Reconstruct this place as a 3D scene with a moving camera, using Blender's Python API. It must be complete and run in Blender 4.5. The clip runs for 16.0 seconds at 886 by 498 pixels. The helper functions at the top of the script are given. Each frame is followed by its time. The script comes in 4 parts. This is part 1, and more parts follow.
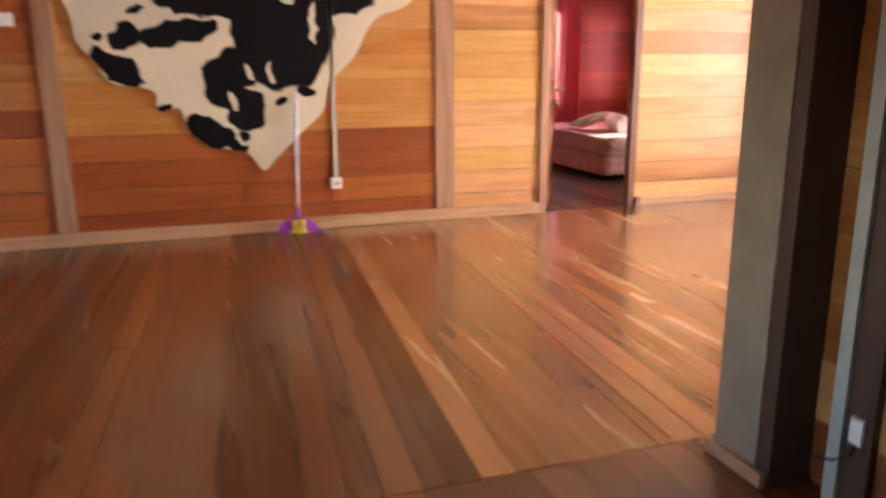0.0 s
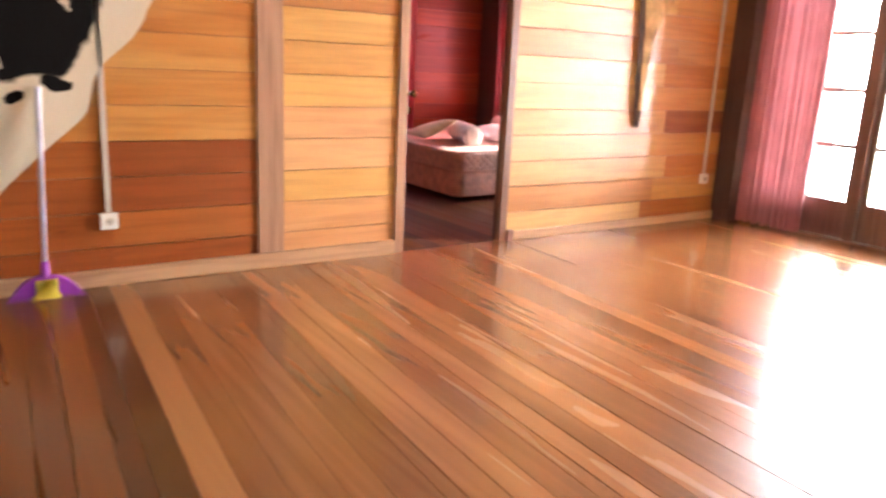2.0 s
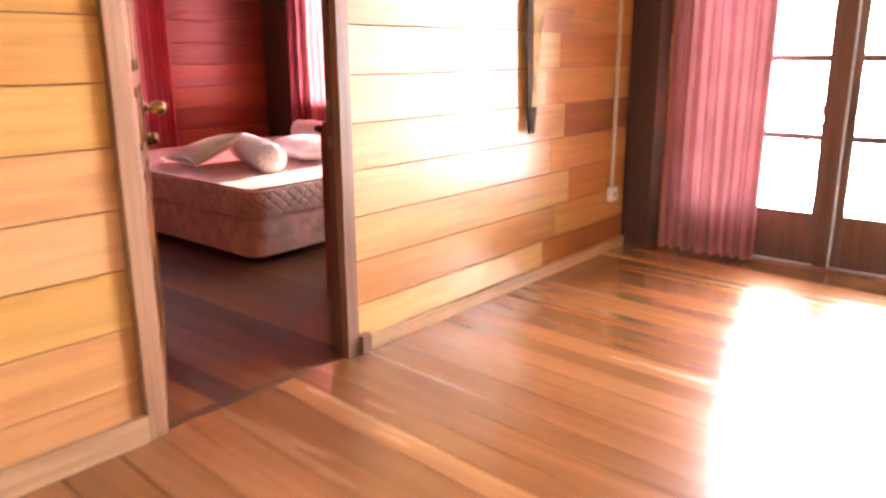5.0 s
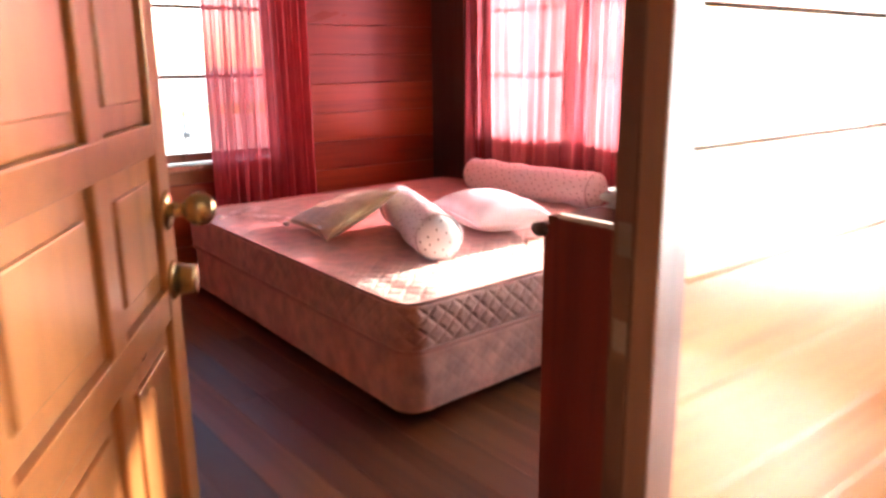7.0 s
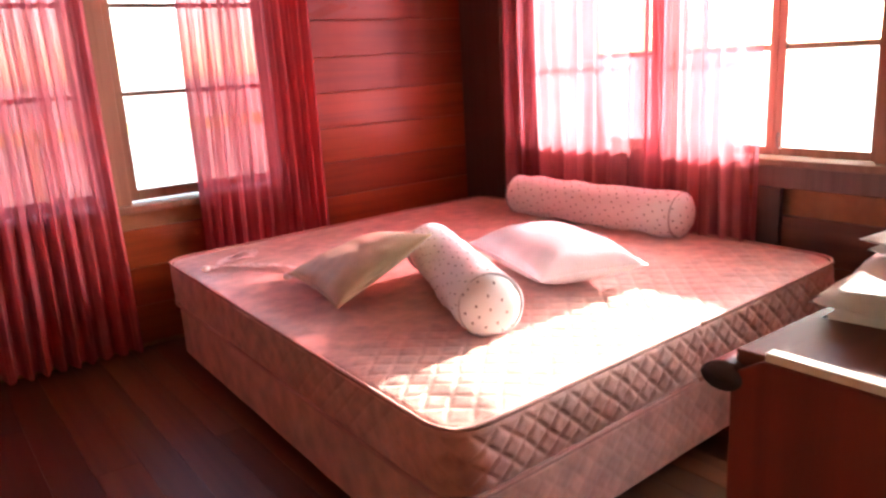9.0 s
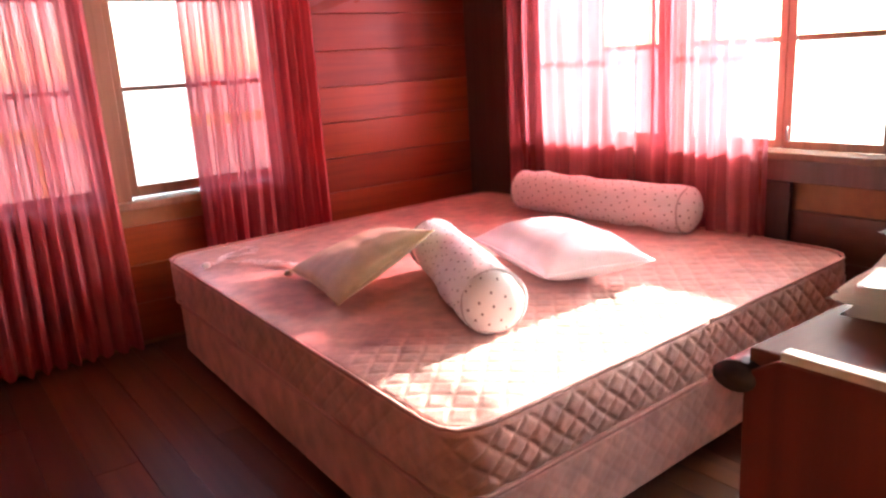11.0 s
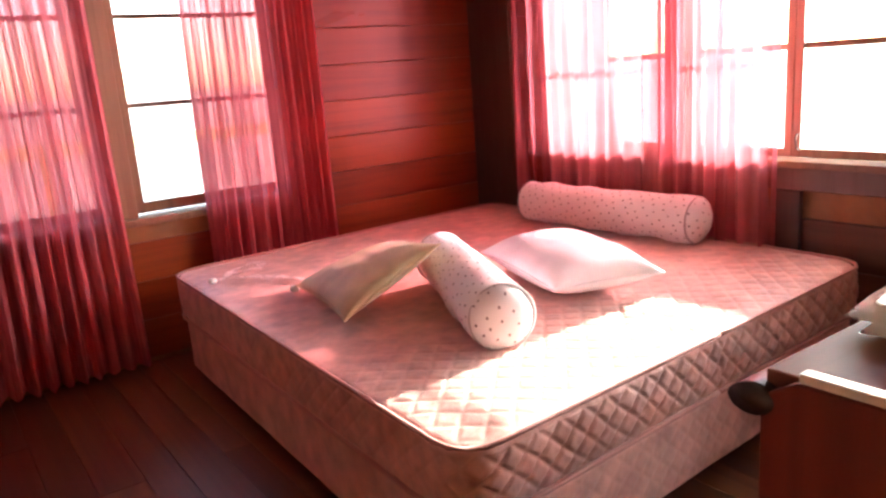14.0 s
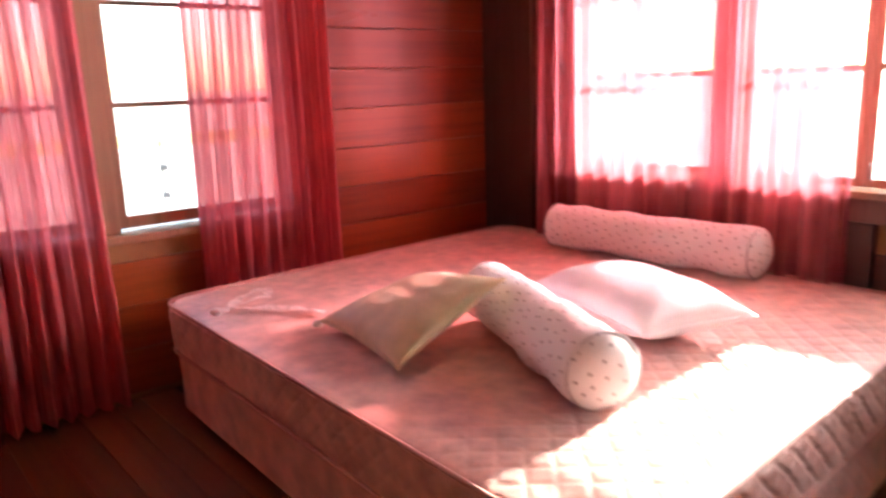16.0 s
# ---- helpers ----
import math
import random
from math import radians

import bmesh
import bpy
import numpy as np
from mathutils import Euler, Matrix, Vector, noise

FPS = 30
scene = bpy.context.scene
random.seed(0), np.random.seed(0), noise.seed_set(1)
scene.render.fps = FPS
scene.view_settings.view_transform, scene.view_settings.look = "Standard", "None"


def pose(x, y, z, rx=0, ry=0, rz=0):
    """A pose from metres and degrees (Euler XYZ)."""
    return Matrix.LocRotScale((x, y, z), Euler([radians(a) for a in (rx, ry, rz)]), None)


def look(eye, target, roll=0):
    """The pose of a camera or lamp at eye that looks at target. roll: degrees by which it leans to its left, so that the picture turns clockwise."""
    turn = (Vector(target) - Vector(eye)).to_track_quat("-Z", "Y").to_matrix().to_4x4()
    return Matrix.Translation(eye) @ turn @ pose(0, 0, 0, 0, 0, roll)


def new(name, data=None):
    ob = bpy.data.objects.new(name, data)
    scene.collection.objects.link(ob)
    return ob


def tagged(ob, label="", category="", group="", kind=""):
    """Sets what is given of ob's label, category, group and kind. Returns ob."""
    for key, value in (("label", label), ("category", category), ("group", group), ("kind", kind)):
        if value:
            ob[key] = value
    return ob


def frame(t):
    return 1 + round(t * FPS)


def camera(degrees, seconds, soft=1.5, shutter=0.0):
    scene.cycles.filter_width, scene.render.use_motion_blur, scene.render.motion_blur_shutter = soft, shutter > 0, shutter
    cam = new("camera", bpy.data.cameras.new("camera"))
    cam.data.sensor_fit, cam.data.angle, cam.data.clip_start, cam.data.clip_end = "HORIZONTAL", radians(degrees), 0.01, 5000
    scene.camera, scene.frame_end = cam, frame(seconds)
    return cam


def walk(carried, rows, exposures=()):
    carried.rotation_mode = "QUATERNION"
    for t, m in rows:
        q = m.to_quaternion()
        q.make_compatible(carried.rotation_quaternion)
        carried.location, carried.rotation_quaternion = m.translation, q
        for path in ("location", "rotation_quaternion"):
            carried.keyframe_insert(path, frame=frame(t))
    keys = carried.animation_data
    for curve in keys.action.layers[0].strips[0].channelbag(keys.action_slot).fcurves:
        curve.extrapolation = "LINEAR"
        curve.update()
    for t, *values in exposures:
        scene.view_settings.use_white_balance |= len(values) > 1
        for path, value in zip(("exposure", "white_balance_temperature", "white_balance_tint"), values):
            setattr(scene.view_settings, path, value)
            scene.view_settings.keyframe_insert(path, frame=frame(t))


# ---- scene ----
cam = camera(61.2, 16.0, 2.5, 0.7)
PATH = [
    (0, (-0.265, -0.126, 1.293), (0.36, 1.714, 0.822), -0.3),
    (0.5, (-0.159, 0.292, 1.293), (0.617, 2.065, 0.787), 2.1),
    (1, (-0.148, 0.747, 1.27), (0.7, 2.478, 0.736), -0.3),
    (1.5, (0.007, 1.141, 1.273), (1.006, 2.802, 0.781), 2.0),
    (2, (0.112, 1.549, 1.293), (1.212, 3.151, 0.82), 2.7),
    (2.5, (0.24, 1.941, 1.292), (1.538, 3.371, 0.772), -1.2),
    (3, (0.495, 2.268, 1.308), (1.837, 3.679, 0.853), -0.9),
    (3.2, (0.611, 2.397, 1.334), (2.017, 3.735, 0.851), -0.1),
    (5.3, (1.847, 3.959, 1.282), (3.35, 5.178, 0.777), 0.5),
    (5.5, (2.043, 4.154, 1.289), (3.562, 5.358, 0.796), 2.1),
    (6, (2.305, 4.562, 1.302), (3.709, 5.909, 0.84), 1.3),
    (6.5, (2.537, 4.974, 1.306), (3.859, 6.407, 0.86), -1.2),
    (7, (2.813, 5.359, 1.327), (4.013, 6.886, 0.85), -0.6),
    (7.5, (3.005, 5.678, 1.348), (4.23, 7.195, 0.902), -1.2),
    (8, (3.139, 5.914, 1.348), (4.349, 7.429, 0.858), -1.4),
    (8.5, (3.286, 6.107, 1.344), (4.411, 7.699, 0.896), -2.5),
    (9, (3.338, 6.149, 1.336), (4.482, 7.718, 0.855), -3.2),
    (9.2, (3.362, 6.151, 1.341), (4.492, 7.724, 0.841), -3.8),
    (11.3, (3.378, 6.188, 1.319), (4.508, 7.765, 0.832), -3.4),
    (11.5, (3.383, 6.194, 1.325), (4.516, 7.768, 0.834), -4.0),
    (12, (3.4, 6.206, 1.314), (4.534, 7.762, 0.772), -4.4),
    (12.5, (3.398, 6.207, 1.316), (4.523, 7.77, 0.778), -4.2),
    (13, (3.392, 6.208, 1.321), (4.508, 7.784, 0.803), -4.1),
    (13.5, (3.394, 6.198, 1.329), (4.51, 7.787, 0.848), -4.6),
    (14, (3.391, 6.199, 1.328), (4.51, 7.792, 0.867), -4.2),
    (14.5, (3.4, 6.221, 1.325), (4.53, 7.793, 0.821), -3.5),
    (15, (3.406, 6.332, 1.324), (4.591, 7.874, 0.857), -2.5),
    (15.5, (3.372, 6.528, 1.333), (4.646, 7.99, 0.844), -2.3),
    (16, (3.326, 6.741, 1.32), (4.571, 8.246, 0.887), -1.9),
]
EXPOSURES = [(0.0, 3.88), (0.5, 3.92), (1.0, 3.9), (2.0, 4.0), (3.0, 4.02), (6.0, 3.95), (8.0, 3.93), (9.0, 3.95), (16.0, 3.95)]
walk(cam, [(t, look(eye, target, roll)) for t, eye, target, roll in PATH], EXPOSURES)

SKY, SUN, SUN_Y, BACKDROP = 0.14, 1.9, -0.05, 6.6

# ---- world, sun and large lights ----
world = bpy.data.worlds.new("world")
world.use_nodes = True
scene.world = world
wn = world.node_tree.nodes
sky = wn.new("ShaderNodeTexSky")
sky.sky_type, sky.sun_disc = "NISHITA", False
sky.sun_elevation, sky.sun_rotation = radians(21), radians(90)
world.node_tree.links.new(sky.outputs[0], wn["Background"].inputs[0])
wn["Background"].inputs[1].default_value = SKY
sun = new("sun", bpy.data.lights.new("sun", "SUN"))
sun.data.energy, sun.data.angle, sun.data.color = SUN, radians(1.0), (1.0, 0.93, 0.82)
sun.matrix_world = look((20, 8, 8), (20 - 1.0, 8 + SUN_Y, 8 - 0.39))


# ---- materials ----
def material(name, rough=0.5, metal=0.0):
    m = bpy.data.materials.new(name)
    m.use_nodes = True
    b = m.node_tree.nodes["Principled BSDF"]
    b.inputs["Roughness"].default_value, b.inputs["Metallic"].default_value = rough, metal
    return m, m.node_tree.nodes, m.node_tree.links, b


def ramp(n, stops):
    r = n.new("ShaderNodeValToRGB")
    e = r.color_ramp.elements
    while len(e) < len(stops):
        e.new(0.5)
    for q, (p, c) in zip(e, stops):
        q.position, q.color = p, (*c, 1)
    return r


def wood(name, tones, rough=0.3, along="x", grain=1.0, bump=0.15, random_by="object", coat=0.0, spread=1.0, stretch=1.0, knots=False, streak=0.75, figure=0.8):
    """Planks: a tone for each piece, fine grain along the piece, darker streaks and knots, uneven gloss."""
    m, n, l, b = material(name, rough)
    tc = n.new("ShaderNodeTexCoord")
    if random_by == "object":
        info = n.new("ShaderNodeObjectInfo")
        rnd = info.outputs["Random"]
    else:
        info = n.new("ShaderNodeNewGeometry")
        rnd = info.outputs["Random Per Island"]
    geo = n.new("ShaderNodeNewGeometry")
    shift = n.new("ShaderNodeVectorMath")
    shift.operation = "SCALE"
    comb = n.new("ShaderNodeCombineXYZ")
    for k in range(3):
        l.new(rnd, comb.inputs[k])
    l.new(comb.outputs[0], shift.inputs[0])
    shift.inputs["Scale"].default_value = 37.0
    add = n.new("ShaderNodeVectorMath")
    l.new(geo.outputs["Position"], add.inputs[0])
    l.new(shift.outputs[0], add.inputs[1])
    maps = n.new("ShaderNodeMapping")
    long, wide = 1.3 * grain * stretch, 26.0 * grain
    maps.inputs["Scale"].default_value = {"x": (long, wide, wide), "y": (wide, long, wide), "z": (wide, wide, long)}[along]
    l.new(add.outputs[0], maps.inputs["Vector"])
    fine = n.new("ShaderNodeTexNoise")
    fine.inputs["Scale"].default_value, fine.inputs["Detail"].default_value, fine.inputs["Distortion"].default_value = 1.0, 6, 0.4
    l.new(maps.outputs[0], fine.inputs["Vector"])
    broad_map = n.new("ShaderNodeMapping")
    broad_map.inputs["Scale"].default_value = {"x": (0.9 * stretch, 5, 5), "y": (5, 0.9 * stretch, 5), "z": (5, 5, 0.9 * stretch)}[along]
    l.new(add.outputs[0], broad_map.inputs["Vector"])
    broad = n.new("ShaderNodeTexNoise")
    broad.inputs["Scale"].default_value, broad.inputs["Detail"].default_value, broad.inputs["Distortion"].default_value = 1.0, 3, 0.8
    l.new(broad_map.outputs[0], broad.inputs["Vector"])
    base = ramp(n, [(i / (len(tones) - 1) if len(tones) > 1 else 0, c) for i, c in enumerate(tones)])
    # tone of the piece, moved a little by the broad figure
    mix = n.new("ShaderNodeMath")
    mix.operation = "MULTIPLY_ADD"
    mix.inputs[1].default_value = figure
    l.new(broad.outputs[0], mix.inputs[0])
    sub = n.new("ShaderNodeMath")
    sub.operation = "MULTIPLY_ADD"
    sub.inputs[1].default_value, sub.inputs[2].default_value = spread, -0.5 * figure + 0.5 * (1 - spread)
    l.new(rnd, sub.inputs[0])
    l.new(sub.outputs[0], mix.inputs[2])
    l.new(mix.outputs[0], base.inputs[0])
    dark = ramp(n, [(0.3, (0.62, 0.55, 0.5)), (0.55, (1, 1, 1)), (0.8, (1.0, 0.97, 0.9))])
    l.new(fine.outputs[0], dark.inputs[0])
    mul = n.new("ShaderNodeMix")
    mul.data_type, mul.blend_type = "RGBA", "MULTIPLY"
    mul.inputs["Factor"].default_value = streak
    l.new(base.outputs[0], mul.inputs["A"])
    l.new(dark.outputs[0], mul.inputs["B"])
    colour_out = mul.outputs["Result"]
    if knots:
        km = n.new("ShaderNodeMapping")
        km.inputs["Scale"].default_value = {"x": (1.1, 4.0, 4.0), "y": (4.0, 1.1, 4.0), "z": (4.0, 4.0, 1.1)}[along]
        l.new(add.outputs[0], km.inputs["Vector"])
        kv = n.new("ShaderNodeTexVoronoi")
        kv.inputs["Scale"].default_value = 0.8
        l.new(km.outputs[0], kv.inputs["Vector"])
        kr = ramp(n, [(0.0, (0.10, 0.06, 0.04)), (0.035, (0.25, 0.16, 0.12)), (0.06, (0.8, 0.7, 0.62)), (0.16, (1, 1, 1))])
        l.new(kv.outputs["Distance"], kr.inputs[0])
        mk = n.new("ShaderNodeMix")
        mk.data_type, mk.blend_type = "RGBA", "MULTIPLY"
        mk.inputs["Factor"].default_value = 0.85
        l.new(colour_out, mk.inputs["A"])
        l.new(kr.outputs[0], mk.inputs["B"])
        colour_out = mk.outputs["Result"]
    l.new(colour_out, b.inputs["Base Color"])
    gloss = n.new("ShaderNodeMapRange")
    gloss.inputs["To Min"].default_value, gloss.inputs["To Max"].default_value = rough * 0.75, rough * 1.35
    l.new(broad.outputs[0], gloss.inputs["Value"])
    l.new(gloss.outputs[0], b.inputs["Roughness"])
    bmp = n.new("ShaderNodeBump")
    bmp.inputs["Strength"].default_value, bmp.inputs["Distance"].default_value = bump, 0.004
    l.new(fine.outputs[0], bmp.inputs["Height"])
    l.new(bmp.outputs[0], b.inputs["Normal"])
    b.inputs["Coat Weight"].default_value = coat
    b.inputs["Coat Roughness"].default_value = rough * 0.5
    return m


def surface(name, colour, rough=0.5, metal=0.0, vary=0.25, scale=8.0, bump=0.1, fine=120.0):
    """A plain surface with stains at a broad scale and relief at a fine one."""
    m, n, l, b = material(name, rough, metal)
    geo = n.new("ShaderNodeNewGeometry")
    a = n.new("ShaderNodeTexNoise")
    a.inputs["Scale"].default_value, a.inputs["Detail"].default_value = scale, 5
    l.new(geo.outputs["Position"], a.inputs["Vector"])
    lo = tuple(c * (1 - vary) for c in colour)
    hi = tuple(min(1, c * (1 + vary)) for c in colour)
    r = ramp(n, [(0.3, lo), (0.7, hi)])
    l.new(a.outputs[0], r.inputs[0])
    l.new(r.outputs[0], b.inputs["Base Color"])
    f = n.new("ShaderNodeTexNoise")
    f.inputs["Scale"].default_value, f.inputs["Detail"].default_value = fine, 3
    l.new(geo.outputs["Position"], f.inputs["Vector"])
    bmp = n.new("ShaderNodeBump")
    bmp.inputs["Strength"].default_value, bmp.inputs["Distance"].default_value = bump, 0.003
    l.new(f.outputs[0], bmp.inputs["Height"])
    l.new(bmp.outputs[0], b.inputs["Normal"])
    return m


PLANK_TONES = [(0.23, 0.062, 0.015), (0.36, 0.125, 0.032), (0.47, 0.20, 0.058), (0.58, 0.30, 0.10), (0.50, 0.24, 0.085)]
RED_TONES = [(0.17, 0.028, 0.006), (0.24, 0.043, 0.007), (0.31, 0.066, 0.011)]
FLOOR_TONES = [(0.15, 0.056, 0.020), (0.25, 0.100, 0.036), (0.33, 0.140, 0.052), (0.43, 0.200, 0.080)]
M_PLANK = wood("varnished_plank", PLANK_TONES, 0.36, "x", coat=0.25, knots=True, streak=0.5, figure=1.05)
M_PLANK_RED = wood("red_brown_plank", [(0.25, 0.055, 0.012), (0.34, 0.085, 0.018), (0.40, 0.12, 0.026)], 0.34, "x", coat=0.3, knots=True, streak=0.5, figure=1.05)
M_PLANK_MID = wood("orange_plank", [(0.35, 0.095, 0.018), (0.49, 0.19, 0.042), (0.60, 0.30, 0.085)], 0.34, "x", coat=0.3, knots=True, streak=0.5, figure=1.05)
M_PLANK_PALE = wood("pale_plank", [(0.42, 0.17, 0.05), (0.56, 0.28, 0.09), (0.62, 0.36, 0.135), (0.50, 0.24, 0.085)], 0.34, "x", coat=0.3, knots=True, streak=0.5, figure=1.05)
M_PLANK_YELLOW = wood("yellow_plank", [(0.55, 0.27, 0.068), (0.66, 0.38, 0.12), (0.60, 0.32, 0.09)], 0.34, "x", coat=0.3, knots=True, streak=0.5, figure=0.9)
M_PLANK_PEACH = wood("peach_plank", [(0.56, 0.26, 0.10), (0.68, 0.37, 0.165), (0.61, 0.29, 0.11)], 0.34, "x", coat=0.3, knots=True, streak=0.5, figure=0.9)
M_PLANK_Y = wood("varnished_plank_y", PLANK_TONES, 0.36, "y", coat=0.25, streak=0.5, figure=1.05)
M_RED = wood("red_plank", RED_TONES, 0.3, "x", figure=0.5, coat=0.6)
M_RED_Y = wood("brown_plank_y", [(0.09, 0.035, 0.016), (0.14, 0.055, 0.026), (0.18, 0.075, 0.036)], 0.4, "y", coat=0.1)
M_FLOOR = wood("floor_board", FLOOR_TONES, 0.24, "y", grain=0.7, bump=0.05, coat=0.7, stretch=0.5, spread=0.65, streak=0.5, figure=0.9)
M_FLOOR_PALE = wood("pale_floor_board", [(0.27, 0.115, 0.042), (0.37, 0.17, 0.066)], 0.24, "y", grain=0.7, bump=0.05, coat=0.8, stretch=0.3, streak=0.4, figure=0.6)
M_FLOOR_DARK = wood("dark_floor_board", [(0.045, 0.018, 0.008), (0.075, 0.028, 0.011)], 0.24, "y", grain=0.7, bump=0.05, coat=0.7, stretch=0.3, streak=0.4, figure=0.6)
M_FLOOR_DARKER = wood("darker_floor_board", [(0.085, 0.024, 0.006), (0.15, 0.046, 0.012), (0.22, 0.074, 0.021)], 0.28, "y", grain=0.7, bump=0.05, coat=0.4, stretch=0.25, streak=0.4, figure=0.4)
M_FLOOR_BED = wood("bedroom_board", [(0.065, 0.019, 0.006), (0.125, 0.037, 0.0105), (0.19, 0.062, 0.018)], 0.46, "y", grain=0.8, bump=0.12, stretch=0.3)
M_TRIM = wood("pale_trim", [(0.44, 0.25, 0.13), (0.52, 0.31, 0.17)], 0.42, "x", bump=0.08)
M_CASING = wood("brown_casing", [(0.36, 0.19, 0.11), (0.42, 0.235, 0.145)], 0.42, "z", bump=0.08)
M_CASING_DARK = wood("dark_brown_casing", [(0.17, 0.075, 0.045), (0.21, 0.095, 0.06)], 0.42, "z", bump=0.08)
M_JAMB = wood("jamb_wood", [(0.075, 0.026, 0.014), (0.105, 0.038, 0.02)], 0.4, "z", bump=0.08)
M_DARK = wood("dark_post", [(0.06, 0.028, 0.018), (0.085, 0.042, 0.028)], 0.45, "z")
M_GREY = surface("grey_paint", (0.28, 0.215, 0.155), 0.55, vary=0.12)
M_GREY_LIGHT = surface("light_grey_paint", (0.40, 0.39, 0.36), 0.5, vary=0.1)
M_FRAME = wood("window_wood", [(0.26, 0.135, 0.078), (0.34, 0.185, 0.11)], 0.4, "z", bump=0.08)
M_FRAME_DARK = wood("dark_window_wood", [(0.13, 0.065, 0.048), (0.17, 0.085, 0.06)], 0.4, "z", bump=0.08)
M_DOOR = wood("door_wood", [(0.27, 0.098, 0.029), (0.33, 0.127, 0.039), (0.40, 0.17, 0.057)], 0.3, "z", coat=0.3)
M_DOOR_X = wood("door_rail_wood", [(0.27, 0.098, 0.029), (0.33, 0.127, 0.039), (0.40, 0.17, 0.057)], 0.3, "x", coat=0.3)
M_DRESSER = wood("dresser_wood", [(0.125, 0.012, 0.005), (0.165, 0.018, 0.007)], 0.5, "z", bump=0.05)
M_DRESSER_TOP = wood("dresser_top_wood", [(0.13, 0.032, 0.015), (0.18, 0.046, 0.021)], 0.5, "x", bump=0.05)
M_EDGE = surface("pale_edge", (0.62, 0.56, 0.50), 0.5, vary=0.2, scale=25)
M_NOSE = surface("dark_edge", (0.02, 0.011, 0.008), 0.35)
M_BRASS = surface("brass", (0.46, 0.37, 0.20), 0.26, 1.0, vary=0.15, scale=30, bump=0.03)
M_WHITE = surface("white_plastic", (0.78, 0.76, 0.72), 0.4, vary=0.05, bump=0.02)
M_CONDUIT = surface("conduit_plastic", (0.55, 0.50, 0.44), 0.5, vary=0.08)
M_CEILING = surface("ceiling_paint", (0.62, 0.50, 0.38), 0.7)
M_CORE = surface("wall_core", (0.30, 0.13, 0.05), 0.6)
M_STEEL = surface("strike_steel", (0.16, 0.13, 0.11), 0.6, 0.6)


def cloth(name, colour, through_share=0.0, rough=0.85, weave=700.0, vary=0.12, scale=5.0, sheer=0.0, bands=30.0, tint=None):
    m, n, l, b = material(name, rough)
    geo = n.new("ShaderNodeNewGeometry")
    a = n.new("ShaderNodeTexNoise")
    a.inputs["Scale"].default_value, a.inputs["Detail"].default_value = scale, 4
    l.new(geo.outputs["Position"], a.inputs["Vector"])
    r = ramp(n, [(0.3, tuple(c * (1 - vary) for c in colour)), (0.7, tuple(min(1, c * (1 + vary)) for c in colour))])
    l.new(a.outputs[0], r.inputs[0])
    l.new(r.outputs[0], b.inputs["Base Color"])
    f = n.new("ShaderNodeTexNoise")
    f.inputs["Scale"].default_value = weave
    l.new(geo.outputs["Position"], f.inputs["Vector"])
    bmp = n.new("ShaderNodeBump")
    bmp.inputs["Strength"].default_value, bmp.inputs["Distance"].default_value = 0.15, 0.002
    l.new(f.outputs[0], bmp.inputs["Height"])
    l.new(bmp.outputs[0], b.inputs["Normal"])
    b.inputs["Sheen Weight"].default_value = 0.2
    if through_share:
        tr = n.new("ShaderNodeBsdfTranslucent")
        l.new(r.outputs[0], tr.inputs["Color"])
        mx = n.new("ShaderNodeMixShader")
        mx.inputs[0].default_value = through_share
        l.new(b.outputs[0], mx.inputs[1])
        l.new(tr.outputs[0], mx.inputs[2])
        last = mx
        if sheer:
            clear = n.new("ShaderNodeBsdfTransparent")
            clear.inputs["Color"].default_value = (*(tint or [min(1, c ** 0.6 * 1.2) for c in colour]), 1)
            mx2 = n.new("ShaderNodeMixShader")
            gather = n.new("ShaderNodeMapping")
            gather.inputs["Scale"].default_value = (bands, bands, 0.35)
            l.new(geo.outputs["Position"], gather.inputs["Vector"])
            slub = n.new("ShaderNodeTexNoise")
            slub.inputs["Scale"].default_value, slub.inputs["Detail"].default_value = 1.0, 3
            l.new(gather.outputs[0], slub.inputs["Vector"])
            thin = n.new("ShaderNodeMapRange")
            thin.inputs["From Min"].default_value, thin.inputs["From Max"].default_value = 0.40, 0.66
            thin.inputs["To Min"].default_value, thin.inputs["To Max"].default_value = 0.02, sheer
            l.new(slub.outputs[0], thin.inputs["Value"])
            l.new(thin.outputs[0], mx2.inputs[0])
            l.new(mx.outputs[0], mx2.inputs[1])
            l.new(clear.outputs[0], mx2.inputs[2])
            last = mx2
        l.new(last.outputs[0], n["Material Output"].inputs["Surface"])
    return m


M_CURTAIN_DULL = cloth("dull_curtain_cloth", (0.40, 0.15, 0.17), 0.06)
M_CURTAIN_N = cloth("pleated_curtain_cloth", (0.64, 0.15, 0.175), 0.46, sheer=0.33, bands=27.0)
M_CURTAIN = cloth("curtain_cloth", (0.66, 0.215, 0.255), 0.42, sheer=0.72, bands=7.0, tint=(0.95, 0.40, 0.46))
M_MATTRESS = cloth("mattress_cloth", (0.62, 0.345, 0.295), rough=0.5, vary=0.24, scale=15)
M_PIPING = cloth("piping_cloth", (0.58, 0.30, 0.26))
M_RIBBON = cloth("ribbon_cloth", (0.80, 0.58, 0.56), vary=0.35, scale=60)
M_SEAM = cloth("seam_cloth", (0.50, 0.44, 0.46))
M_PILLOW = cloth("pillow_cloth", (0.82, 0.75, 0.79), rough=0.45)
M_CREAM = cloth("cream_cloth", (0.60, 0.45, 0.27), rough=0.6, vary=0.1, scale=18)
M_TOWEL = cloth("towel_cloth", (0.86, 0.85, 0.81), weave=250)
M_BASE = cloth("divan_cloth", (0.66, 0.36, 0.31), rough=0.55, vary=0.22, scale=12)


